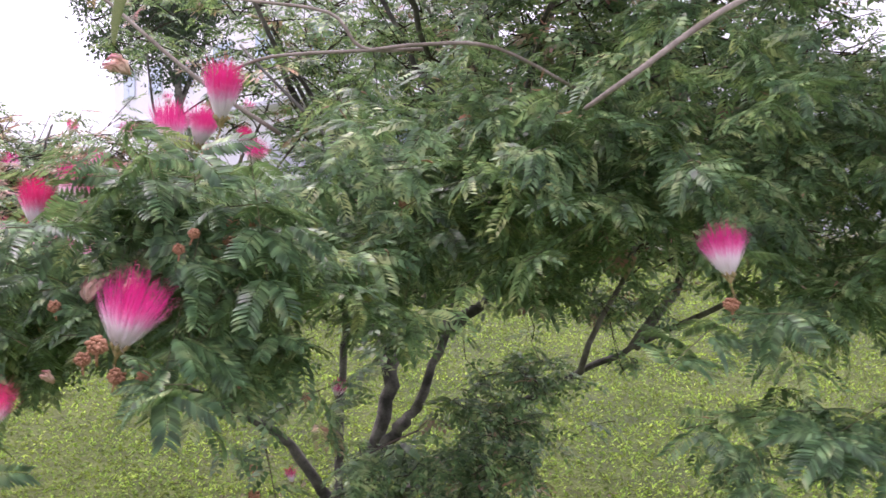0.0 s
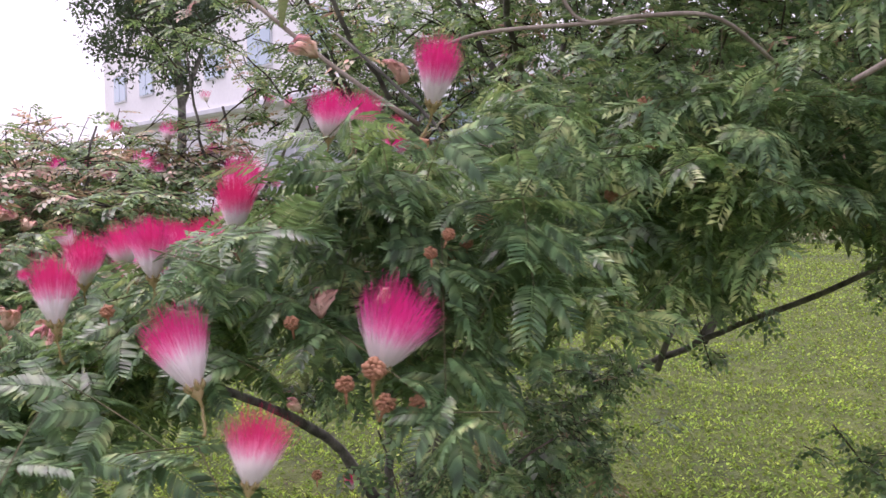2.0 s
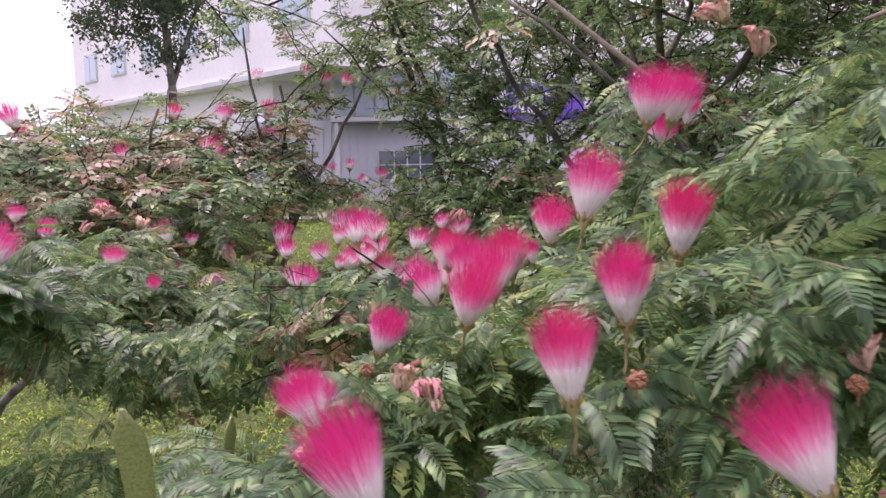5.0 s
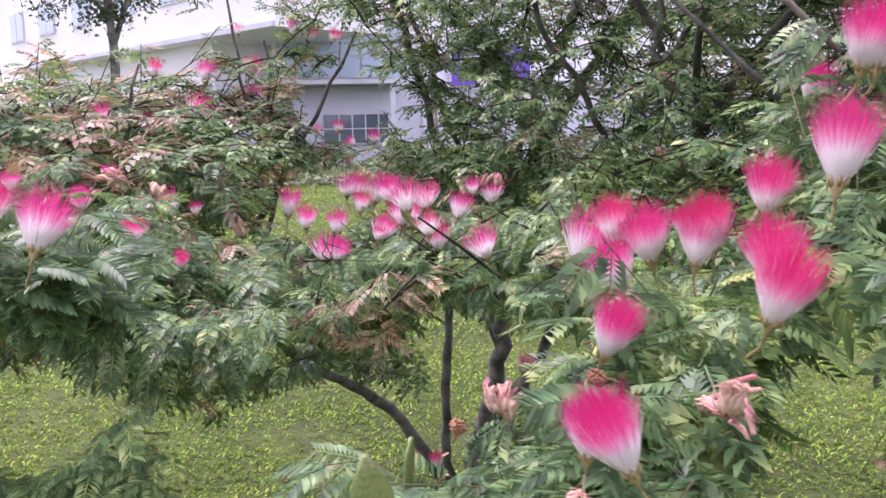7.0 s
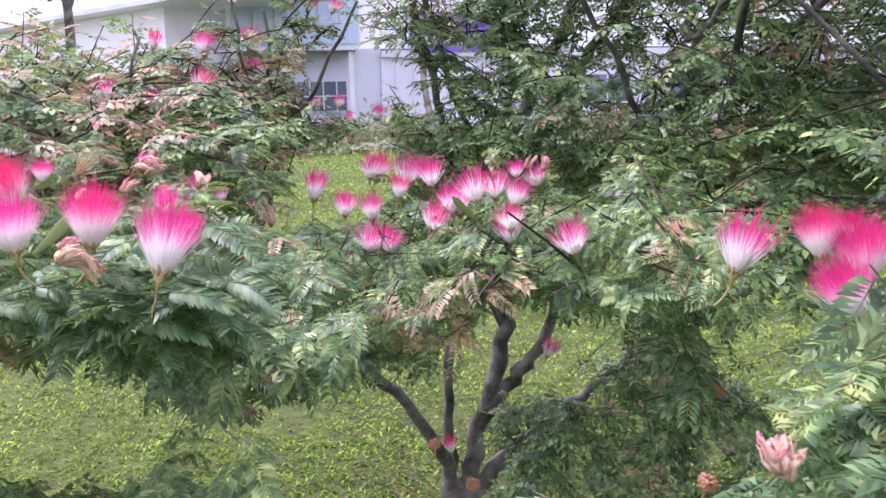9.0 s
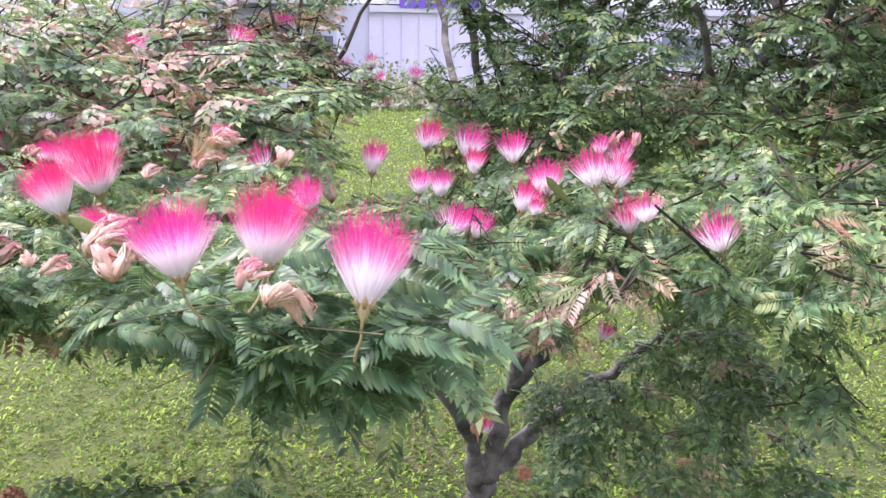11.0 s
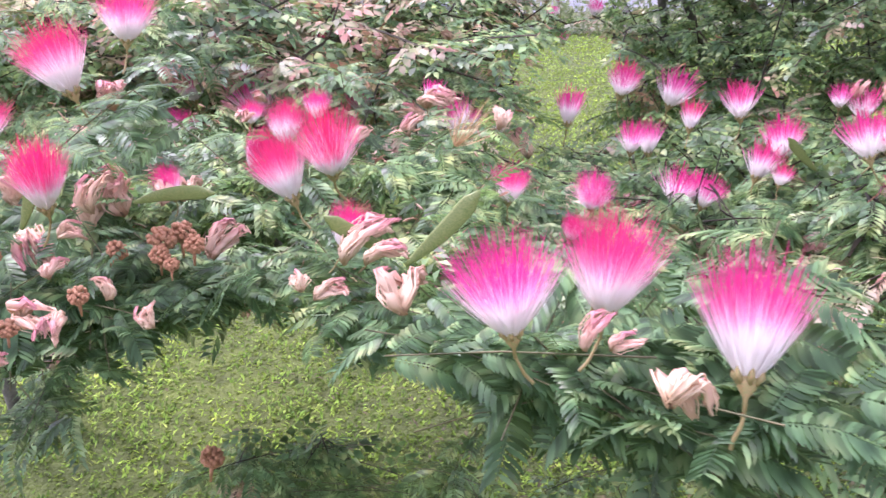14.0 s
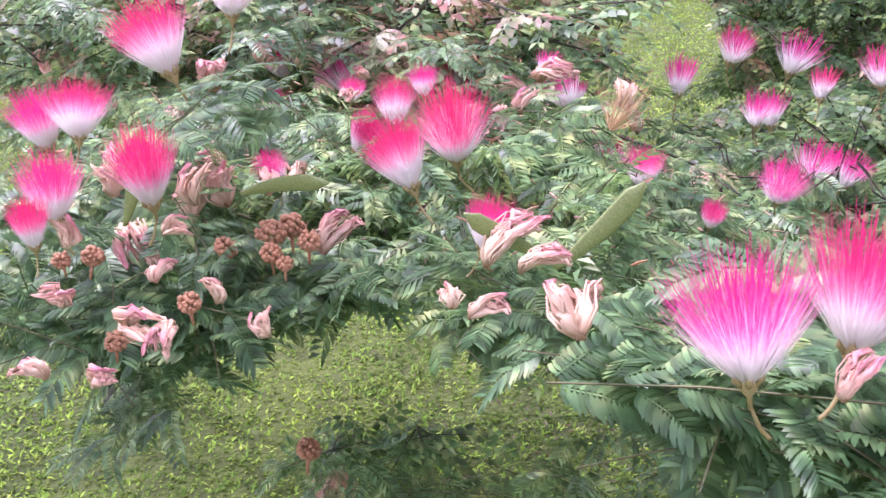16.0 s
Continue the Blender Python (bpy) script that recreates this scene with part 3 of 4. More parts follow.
# ---- lawn ----
gm, gn, gl, gs = material("lawn")
g1, g2, g3 = noise_tex(gn, gl, 0.7), noise_tex(gn, gl, 9.0, 5.0), noise_tex(gn, gl, 60.0, 4.0)
gr = ramp(gn, [(0.3, (0.05, 0.078, 0.014)), (0.7, (0.11, 0.145, 0.024))])
gl.new(g1.outputs["Fac"], gr.inputs[0])
gf = ramp(gn, [(0.3, (0.55, 0.55, 0.5)), (0.7, (1.25, 1.25, 1.2))])
gl.new(g2.outputs["Fac"], gf.inputs[0])
gl.new(mixed(gn, gl, gr.outputs[0], gf.outputs[0], 1.0, "MULTIPLY"), gs.inputs["Base Color"])
gs.inputs["Roughness"].default_value = 0.9
bump(gn, gl, gs, g3.outputs["Fac"], 1.0, 0.03)



def ground_height(x, y):
    near = max(0.0, 1 - math.hypot(x, y - 4) / 30)
    return near * (0.03 * noise.noise(Vector((x * 0.6, y * 0.6, 0))) + 0.015 * noise.noise(Vector((x * 2, y * 2, 5))))


gs_sheet = Sheet()
lines = [-900, -200, -60, -20] + [i * 0.4 for i in range(-24, 25)] + [20, 60, 200, 900]
for y in lines:
    for x in lines:
        gs_sheet.v.append((x, y + 4, ground_height(x, y + 4)))
w = len(lines)
gs_sheet.f = [(j * w + i, j * w + i + 1, (j + 1) * w + i + 1, (j + 1) * w + i) for j in range(w - 1) for i in range(w - 1)]
ground = tagged(new("ground", gs_sheet.mesh("ground", gm, True)), "mown green lawn reaching to the building", "lawn", kind="structure")

GRASS = leafy("grass_blade", [(0.25, (0.045, 0.11, 0.016)), (0.42, (0.15, 0.29, 0.036)), (0.58, (0.27, 0.43, 0.06)), (0.75, (0.42, 0.5, 0.12))], 2.5, 0.8, 0.35, (0.36, 0.47, 0.05), 25.0, (0.18, 1.45))
gg = np.random.default_rng(4)
blade = (np.array([(0.0, 0, 0), (0.6, 0.5, 0.55), (0.05, 1.0, 0.8), (-0.6, 0.45, 0.6)]), np.array([(0, 1, 2, 3)]))
count = 420000
dist = 1.2 + 24.0 * gg.random(count) ** 2.1
angle = np.where(gg.random(count) < 0.85, gg.uniform(-0.75, 0.85, count), gg.uniform(-3.14, 3.14, count))
gx, gy = -0.6 + dist * np.sin(angle), 0.4 + dist * np.cos(angle)
tall = gg.uniform(0.011, 0.025, count) * (1 + 0.05 * dist)
wide = gg.uniform(0.0045, 0.009, count) * (1 + 0.22 * np.maximum(0, dist - 3))
spin = gg.uniform(0, 6.283, count)
mats = np.zeros((count, 4, 4))
c, s = np.cos(spin), np.sin(spin)
mats[:, 0, 0], mats[:, 0, 1], mats[:, 1, 0], mats[:, 1, 1] = c * wide, -s * tall, s * wide, c * tall
mats[:, 2, 2], mats[:, 3, 3] = tall * gg.uniform(0.3, 1.2, count), 1
mats[:, 0, 3], mats[:, 1, 3] = gx, gy
mats[:, 2, 3] = [ground_height(a, b) - 0.004 for a, b in zip(gx, gy)]
gv, gfaces = scatter(blade, mats)
tagged(new("grass", big_mesh("grass", gv, gfaces, GRASS)), "short bright green lawn grass", "grass", kind="stuff")

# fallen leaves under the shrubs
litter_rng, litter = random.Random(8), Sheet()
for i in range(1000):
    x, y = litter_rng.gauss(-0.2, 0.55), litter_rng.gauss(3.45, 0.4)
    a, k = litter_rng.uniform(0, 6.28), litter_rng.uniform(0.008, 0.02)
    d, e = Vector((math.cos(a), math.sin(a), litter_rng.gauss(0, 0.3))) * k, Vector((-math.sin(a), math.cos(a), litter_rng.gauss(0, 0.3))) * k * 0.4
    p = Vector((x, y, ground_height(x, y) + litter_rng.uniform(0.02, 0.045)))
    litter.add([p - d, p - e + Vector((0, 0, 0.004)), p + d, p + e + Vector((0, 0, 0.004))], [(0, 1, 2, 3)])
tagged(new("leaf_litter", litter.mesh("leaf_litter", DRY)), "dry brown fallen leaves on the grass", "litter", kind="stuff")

# ---- building across the lawn ----
WHITE = mottled("white_render", (0.8, 0.81, 0.84), (0.86, 0.87, 0.9), 0.3, 6.0, 0.8, grit=0.04)
GREY = mottled("grey_cladding", (0.5, 0.53, 0.6), (0.58, 0.61, 0.68), 0.4, 8.0, 0.6, grit=0.04)
LILAC = mottled("pale_lilac_sheet", (0.6, 0.61, 0.69), (0.67, 0.68, 0.77), 0.4, 8.0, 0.6, grit=0.04)
SLATE = mottled("dark_roof_sheet", (0.16, 0.18, 0.22), (0.24, 0.26, 0.3), 0.5, 8.0, 0.5, grit=0.04)
FRAME = mottled("pale_metal_frame", (0.5, 0.53, 0.57), (0.62, 0.65, 0.68), 1.0, 20.0, 0.4, grit=0.04)
BANNER = mottled("purple_banner", (0.16, 0.08, 0.5), (0.2, 0.1, 0.58), 1.0, 10.0, 0.6, grit=0.04)
SIGN_WHITE = mottled("banner_white", (0.75, 0.75, 0.78), (0.82, 0.82, 0.84), 2.0, 20.0, 0.6, grit=0.04)
glass, qn, ql, qs = material("window_glass")
qs.inputs["Base Color"].default_value = (0.1, 0.14, 0.17, 1)
qs.inputs["Roughness"].default_value, qs.inputs["Specular IOR Level"].default_value = 0.06, 0.8
pale_glass, qn, ql, qs = material("pale_blue_glass")
qs.inputs["Base Color"].default_value = (0.42, 0.55, 0.66, 1)
qs.inputs["Roughness"].default_value = 0.1

building = thing("factory_building", "long white and grey industrial building beyond the lawn", "building", pose(0, 0, 0))


def slab(name, parent, mat, lo, hi, label="", m=None):
    s = Sheet()
    s.box(lo, hi)
    return part(name, s.mesh(name, mat), parent, label, m)


# the tall white block stands askew: its front runs away to the west
askew = Matrix.Translation((-0.535, 22.33, 0)) @ Matrix.Rotation(radians(127.5), 4, "Z")
slab("upper_block", building, WHITE, (4.0, -4, 4.2), (29.55, 0, 10.4), "white rendered upper block with a straight underside", askew)
slab("lower_block", building, WHITE, (9.1, -4, 0), (28.6, -0.7, 4.198), "", askew)
for i in range(6):
    wnd = slab("window", building, FRAME, (5.2 + i * 4.1, -0.02, 5.5), (7.2 + i * 4.1, 0.05, 6.9), "", askew)
    for j in range(2):
        slab("pane", wnd, pale_glass, (5.28 + i * 4.1 + j * 0.96, 0.03, 5.58), (6.16 + i * 4.1 + j * 0.96, 0.07, 6.82))
slab("string_course", building, FRAME, (4.0, 0.003, 4.2), (29.55, 0.1, 4.36), "", askew)

# the lower wing with its canopy, barred window and glazed upper storey
slab("wing_wall", building, GREY, (-6.6, 30, 0), (1.5, 40, 2.8), "grey sheet-clad wing")
slab("wing_end_wall", building, LILAC, (1.503, 29.9, 0), (24, 40, 2.5), "pale lilac wall of the wing")
slab("wing_upper_storey", building, WHITE, (-3.6, 30.4, 2.8), (24, 40, 6.4), "white upper storey of the wing")
slab("canopy", building, SLATE, (-3.4, 28.6, 2.66), (0.6, 30.4, 2.8), "dark flat canopy roof")
slab("canopy_edge", building, FRAME, (-3.4, 28.52, 2.7), (0.6, 28.598, 2.84), "pale metal canopy edge")
slab("fascia", building, FRAME, (1.5, 29.7, 2.5), (24, 30.4, 2.72))
for i in range(32):
    slab("cladding_rib", building, LILAC, (2.0 + i * 0.6, 29.84, 0.1), (2.08 + i * 0.6, 29.9, 2.48))
for i in range(11):
    slab("cladding_rib", building, GREY, (-5.4 + i * 0.3, 29.95, 0.1), (-5.35 + i * 0.3, 30.0, 2.6))
bay = slab("barred_window", building, glass, (-1.9, 29.9, 0.75), (0.3, 29.98, 1.72), "dark window with grey upright bars")
for x in (-1.96, -1.4, -0.95, -0.5, -0.05, 0.3):
    slab("frame_post", bay, GREY, (x, 29.82, 0.7), (x + 0.045, 30.0, 1.78))
for z in (0.7, 1.22, 1.72):
    slab("frame_rail", bay, GREY, (-1.9, 29.84, z), (0.3, 29.97, z + 0.04))
slab("post", building, FRAME, (0.36, 28.7, 0), (0.52, 28.86, 2.66), "pale canopy post")
slab("post", building, FRAME, (-3.3, 28.7, 0), (-3.18, 28.82, 2.66), "pale canopy post")
for i in range(6):
    x = -3.45 + i * 0.72
    wnd = slab("window", building, FRAME, (x, 30.3, 2.95), (x + 0.69, 30.41, 5.2))
    for j in range(2):
        for k in range(3):
            slab("pane", wnd, pale_glass, (x + 0.04 + j * 0.315, 30.27, 3.0 + k * 0.73), (x + 0.335 + j * 0.315, 30.31, 3.68 + k * 0.73))
for i in range(4):
    x = 8.6 + i * 3.2
    wnd = slab("window", building, FRAME, (x, 29.8, 0.8), (x + 1.8, 29.9, 1.9))
    slab("pane", wnd, glass, (x + 0.08, 29.77, 0.88), (x + 0.86, 29.82, 1.82))
    slab("pane", wnd, glass, (x + 0.94, 29.77, 0.88), (x + 1.72, 29.82, 1.82))
banner = tagged(slab("wall_banner", None, BANNER, (2.5, 29.6, 2.66), (5.2, 29.66, 3.95)), "purple banner with white lettering on the building", "banner")
for x, z, wd, ht in ((2.95, 2.9, 0.22, 0.4), (3.25, 2.9, 0.3, 0.4), (3.65, 2.9, 0.26, 0.4), (4.0, 2.9, 0.3, 0.3), (2.8, 3.5, 1.3, 0.12)):
    slab("lettering_bar", banner, SIGN_WHITE, (x, 29.58, z), (x + wd, 29.598, z + ht), "white bar of lettering")

# pale paved path in front of the building
PAVING = mottled("pale_paving", (0.16, 0.18, 0.11), (0.22, 0.22, 0.15), 0.8, 12.0, 0.9)
s = Sheet()
s.box((-40, 20.5, -0.1), (40, 23.2, 0.05))
tagged(new("pavement", s.mesh("pavement", PAVING)), "pale paved path between lawn and building", "path", kind="structure")

# low planting along the building
HEDGE = leafy("hedge_leaf", [(0.3, (0.1, 0.15, 0.07)), (0.55, (0.28, 0.33, 0.18)), (0.75, (0.5, 0.42, 0.36))], 0.8, fine=6.0)
hv = np.random.default_rng(12)
n = 22000
hm = np.zeros((n, 4, 4))
rot = hv.normal(size=(n, 3, 3))
hm[:, :3, :3] = rot * 0.075
hm[:, 0, 3], hm[:, 1, 3] = hv.uniform(-16, 22, n), np.where(hv.random(n) < 0.45, hv.normal(20.1, 0.3, n), hv.normal(24.2, 0.7, n))
hm[:, 2, 3] = np.abs(hv.normal(0.25, 0.22, n)) * (1 + 0.5 * np.sin(hm[:, 0, 3] * 1.3))
hv_, hf_ = scatter((np.array([(-0.5, 0, 0), (0, -0.4, 0.1), (0.7, 0, 0), (0, 0.4, 0.1)]), np.array([(0, 1, 2, 3)])), hm)
tagged(new("low_hedge", big_mesh("low_hedge", hv_, hf_, HEDGE)), "low grey-green planting along the building", "hedge", kind="stuff")

# ---- trees behind the shrubs ----
SIMPLE_LEAF = (np.array([(0, 0, 0), (0.35, 0.45, 0.08), (0, 1.0, -0.1), (-0.35, 0.45, 0.08)]), np.array([(0, 1, 2, 3)]))


def small_tree(name, label, seed, base, height, trunk_r, crown, mat, leaf_size, bark, limbs_n=9, clumps=150, per=34, lean=(0, 0)):
    rng, ng = random.Random(seed), np.random.default_rng(seed)
    tree = thing(name, label, "tree", Matrix.Translation(base))
    (cx, cy, cz), (rx, ry, rz) = crown
    trunk = smooth_line([(0, 0, -0.05), (lean[0] * 0.3, lean[1] * 0.3, height * 0.35), (lean[0], lean[1], height * 0.7), (cx, cy, cz + rz * 0.5)], 6)
    trunk = [p + Vector((rng.gauss(0, 0.1), rng.gauss(0, 0.1), 0)) * trunk_r for p in trunk]
    s = Sheet()
    s.tube(trunk, [trunk_r * (1 - 0.85 * i / (len(trunk) - 1)) for i in range(len(trunk))], 9)
    part("trunk", s.mesh("trunk", bark, True), tree)
    tips = []
    for i in range(limbs_n):
        a, root = 2.4 * i + rng.random(), trunk[int(len(trunk) * rng.uniform(0.45, 0.9))]
        tip = Vector((cx + math.cos(a) * rx * rng.uniform(0.6, 0.95), cy + math.sin(a) * ry * rng.uniform(0.6, 0.95), cz + rz * rng.uniform(-0.6, 0.9)))
        line = smooth_line([root, root.lerp(tip, 0.5) + Vector((rng.gauss(0, 0.1), rng.gauss(0, 0.1), 0.1)) * rx, tip], 4)
        s = Sheet()
        s.tube(line, [trunk_r * 0.4 * (1 - 0.85 * k / (len(line) - 1)) for k in range(len(line))], 6)
        part("limb", s.mesh("limb", bark, True), tree)
        tips += line[2:]
    mats = []
    tw = Sheet()
    for i in range(clumps):
        q = Vector((rng.gauss(0, 1), rng.gauss(0, 1), rng.gauss(0, 1))).normalized() * rng.random() ** 0.45
        p = Vector((cx + q.x * rx, cy + q.y * ry, cz + q.z * rz))
        root = min(tips, key=lambda t: (t - p).length)
        tw.tube([root, root.lerp(p, 0.5) + Vector((0, 0, 0.05)), p], [trunk_r * 0.08, trunk_r * 0.06, trunk_r * 0.03], 4, False)
        k = np.zeros((per, 4, 4))
        k[:, :3, :3] = ng.normal(size=(per, 3, 3))
        k[:, :3, :3] /= np.linalg.norm(k[:, :3, :3], axis=1, keepdims=True)
        k[:, :3, :3] *= leaf_size * ng.uniform(0.7, 1.2, (per, 1, 1))
        k[:, :3, 3] = np.array(tuple(p)) + ng.normal(size=(per, 3)) * (rx * 0.1, ry * 0.1, rz * 0.065)
        mats.append(k)
    part("twig_tangle", tw.mesh("twig_tangle", bark), tree, kind="stuff")
    v, f = scatter(SIMPLE_LEAF, np.concatenate(mats))
    part("crown", big_mesh("crown", v, f, mat), tree, "loose crown of small dark leaves", kind="stuff")
    return tree


small_tree("small_tree", "small dark-leaved tree with a bare trunk on the lawn", 31, (-3.25, 10.0, 0), 3.9, 0.085,
           ((-0.2, 0, 3.5), (1.0, 0.95, 1.05)), TREE_LEAF, 0.052, BARK, 11, 150, 110)

# flower heads: x, y, z of the calyx and the length
NEAR_HEADS = [
    (-0.189, 0.861, 1.456, 0.051), (-0.332, 0.827, 1.361, 0.043), (-0.219, 0.716, 1.285, 0.055), (0.24, 0.824, 1.337, 0.044), (-0.318, 0.679, 1.282, 0.049),
    (-0.374, 0.775, 1.333, 0.042), (-0.412, 0.714, 1.312, 0.042), (-0.281, 0.644, 1.239, 0.04), (-0.491, 0.63, 1.299, 0.042), (-0.293, 1.041, 1.441, 0.048),
    (-0.269, 1.059, 1.442, 0.046), (-0.237, 1.12, 1.443, 0.027), (-0.377, 0.999, 1.351, 0.038), (-0.362, 0.945, 1.372, 0.051), (-0.45, 0.843, 1.321, 0.04),
    (-0.431, 0.88, 1.331, 0.036), (-0.505, 0.912, 1.289, 0.035), (-0.37, 1.15, 1.317, 0.024), (-0.466, 1.0, 1.304, 0.039), (-0.434, 1.04, 1.315, 0.042),
]
NEAR_HEADS += [
    (-0.416, 1.01, 1.317, 0.04), (-0.405, 1.01, 1.326, 0.039), (-0.453, 1.06, 1.326, 0.035), (-0.244, 1.2, 1.424, 0.037), (-0.528, 0.79, 1.279, 0.036),
    (-0.538, 0.82, 1.273, 0.029),
]
MID_HEADS = [
    (-0.978, 1.695, 1.339, 0.023), (-0.936, 1.9, 1.268, 0.045), (-0.905, 1.85, 1.214, 0.032), (-0.868, 1.951, 1.18, 0.038), (-0.771, 2.118, 1.238, 0.053),
    (-0.66, 2.25, 1.262, 0.047), (-0.603, 2.167, 1.256, 0.058), (-0.583, 1.903, 1.281, 0.045), (-0.673, 2.0, 1.216, 0.044), (-0.691, 1.8, 1.201, 0.043),
    (-0.672, 1.789, 1.204, 0.035), (-0.551, 1.83, 1.245, 0.044), (-0.609, 1.7, 1.245, 0.023), (-0.525, 1.6, 1.242, 0.041), (-0.487, 1.748, 1.267, 0.04),
    (-0.401, 1.95, 1.27, 0.042), (-0.482, 1.471, 1.251, 0.04), (-0.451, 1.173, 1.292, 0.046), (-0.832, 1.544, 1.084, 0.041), (-0.643, 2.35, 1.246, 0.059),
]
MID_HEADS += [
    (-0.633, 1.95, 1.259, 0.039), (-0.722, 1.9, 1.24, 0.038), (-0.566, 1.8, 1.252, 0.046), (-0.604, 1.78, 1.233, 0.042), (-0.67, 1.76, 1.206, 0.036),
    (-0.568, 1.6, 1.295, 0.042), (-0.436, 1.95, 1.286, 0.03), (-0.875, 2.1, 1.226, 0.029), (-0.918, 2.0, 1.258, 0.025), (-0.541, 1.62, 1.297, 0.037),
    (-0.549, 1.5, 1.276, 0.03), (-0.452, 2.6, 0.51, 0.044), (-0.284, 2.3, 0.854, 0.042), (-0.593, 2.9, 1.354, 0.04), (-0.695, 3.0, 1.385, 0.038),
    (-0.664, 2.9, 1.292, 0.031), (-0.763, 3.1, 1.377, 0.037), (-0.647, 3.1, 1.345, 0.034), (-0.734, 3.0, 1.287, 0.033),
]
LEFT_HEADS = [
    (-1.074, 1.421, 1.313, 0.047), (-1.045, 1.422, 1.331, 0.049), (-1.143, 1.6, 1.295, 0.042), (-1.101, 1.55, 1.327, 0.038), (-1.087, 1.65, 1.332, 0.028),
    (-1.254, 1.5, 1.38, 0.055), (-1.179, 1.42, 1.425, 0.036), (-1.206, 1.326, 1.335, 0.043), (-1.289, 1.38, 1.355, 0.036), (-1.259, 1.36, 1.365, 0.034),
    (-1.23, 1.27, 1.345, 0.033), (-1.2, 1.2, 1.357, 0.02), (-1.322, 2.071, 1.289, 0.049), (-1.32, 1.95, 1.257, 0.042), (-1.185, 1.5, 1.295, 0.028),
    (-1.162, 1.7, 1.32, 0.025), (-1.027, 1.3, 1.316, 0.027), (-0.909, 1.55, 1.273, 0.032), (-0.853, 1.55, 1.238, 0.024),
]
FRINGE_HEADS = [
    (-0.859, 1.11, 1.325, 0.046), (-0.944, 1.121, 1.34, 0.038), (-0.906, 1.143, 1.338, 0.041), (-0.883, 1.3, 1.338, 0.023),
]
FAR_HEADS = [
    (-1.078, 2.2, 1.238, 0.059), (-1.074, 1.9, 1.131, 0.045), (-1.115, 1.8, 1.173, 0.042), (-1.245, 2.3, 1.297, 0.045), (-1.111, 2.6, 1.391, 0.055),
    (-1.222, 2.7, 1.416, 0.048), (-0.705, 3.0, 1.642, 0.039), (-0.811, 3.0, 1.664, 0.043), (-0.927, 2.9, 1.543, 0.052), (-1.03, 2.8, 1.523, 0.056),
    (-1.514, 2.7, 1.478, 0.06), (-1.522, 2.6, 1.512, 0.061), (-1.213, 2.0, 1.273, 0.057), (-0.949, 3.0, 1.557, 0.04), (-0.909, 2.9, 1.471, 0.045),
    (-1.116, 2.6, 1.531, 0.038), (-1.011, 2.5, 1.434, 0.049), (-1.177, 2.4, 1.415, 0.046), (-0.77, 3.0, 1.646, 0.046), (-0.965, 3.0, 1.667, 0.031),
]
FAR_HEADS += [
    (-1.29, 1.9, 1.474, 0.039), (-1.227, 2.5, 1.412, 0.038), (-0.914, 2.9, 1.471, 0.047), (-1.022, 2.7, 1.414, 0.038), (-1.19, 2.4, 1.326, 0.036),
]

# ---- the large powder-puff shrub ----
shrub = thing("powder_puff_shrub", "wide many-stemmed powder-puff shrub with pink and white flowers", "shrub", group="flowering shrubs on the lawn")
LIMBS_A = [
    (0.046, 0.042, [(-0.36, 3.12, -0.04), (-0.36, 3.12, 0.05), (-0.357, 3.12, 0.1), (-0.355, 3.12, 0.15)]),
    (0.03, 0.008, [(-0.37, 3.11, 0.1), (-0.41, 3.05, 0.29), (-0.55, 2.92, 0.55), (-0.68, 2.6, 0.75), (-0.76, 2.2, 0.93), (-0.78, 1.9, 1.05)]),
    (0.036, 0.014, [(-0.345, 3.12, 0.1), (-0.28, 3.1, 0.36), (-0.2, 3.1, 0.7), (-0.19, 3.09, 1.0), (-0.16, 3.09, 1.27), (-0.09, 3.1, 1.47), (0.0, 3.1, 1.65), (0.1, 3.15, 2.0), (0.2, 3.2, 2.4)]),
    (0.012, 0.005, [(-0.19, 3.09, 1.0), (-0.354, 2.957, 1.366), (-0.52, 2.794, 1.774), (-0.686, 2.631, 2.183)]),
]
LIMBS_A += [
    (0.032, 0.003, [(-0.27, 3.1, 0.4), (-0.17, 3.06, 0.55), (-0.09, 3.04, 0.66), (0.0, 3.0, 0.92), (0.12, 2.8, 1.05), (0.08, 2.0, 1.22), (-0.05, 1.4, 1.3), (-0.18, 1.0, 1.33)]),
    (0.036, 0.003, [(-0.33, 3.12, 0.1), (-0.18, 3.1, 0.27), (0.0, 3.06, 0.43), (0.1, 3.02, 0.53), (0.3, 2.93, 0.72), (0.55, 2.6, 0.95), (0.62, 1.9, 1.2), (0.56, 1.6, 1.3)]),
    (0.02, 0.008, [(0.55, 2.6, 0.95), (0.727, 2.637, 1.216), (0.862, 2.446, 1.71), (0.957, 2.152, 2.107)]),
    (0.018, 0.006, [(0.0, 3.0, 0.92), (0.047, 2.485, 1.149), (0.146, 2.091, 1.546), (0.202, 1.693, 1.795)]),
]
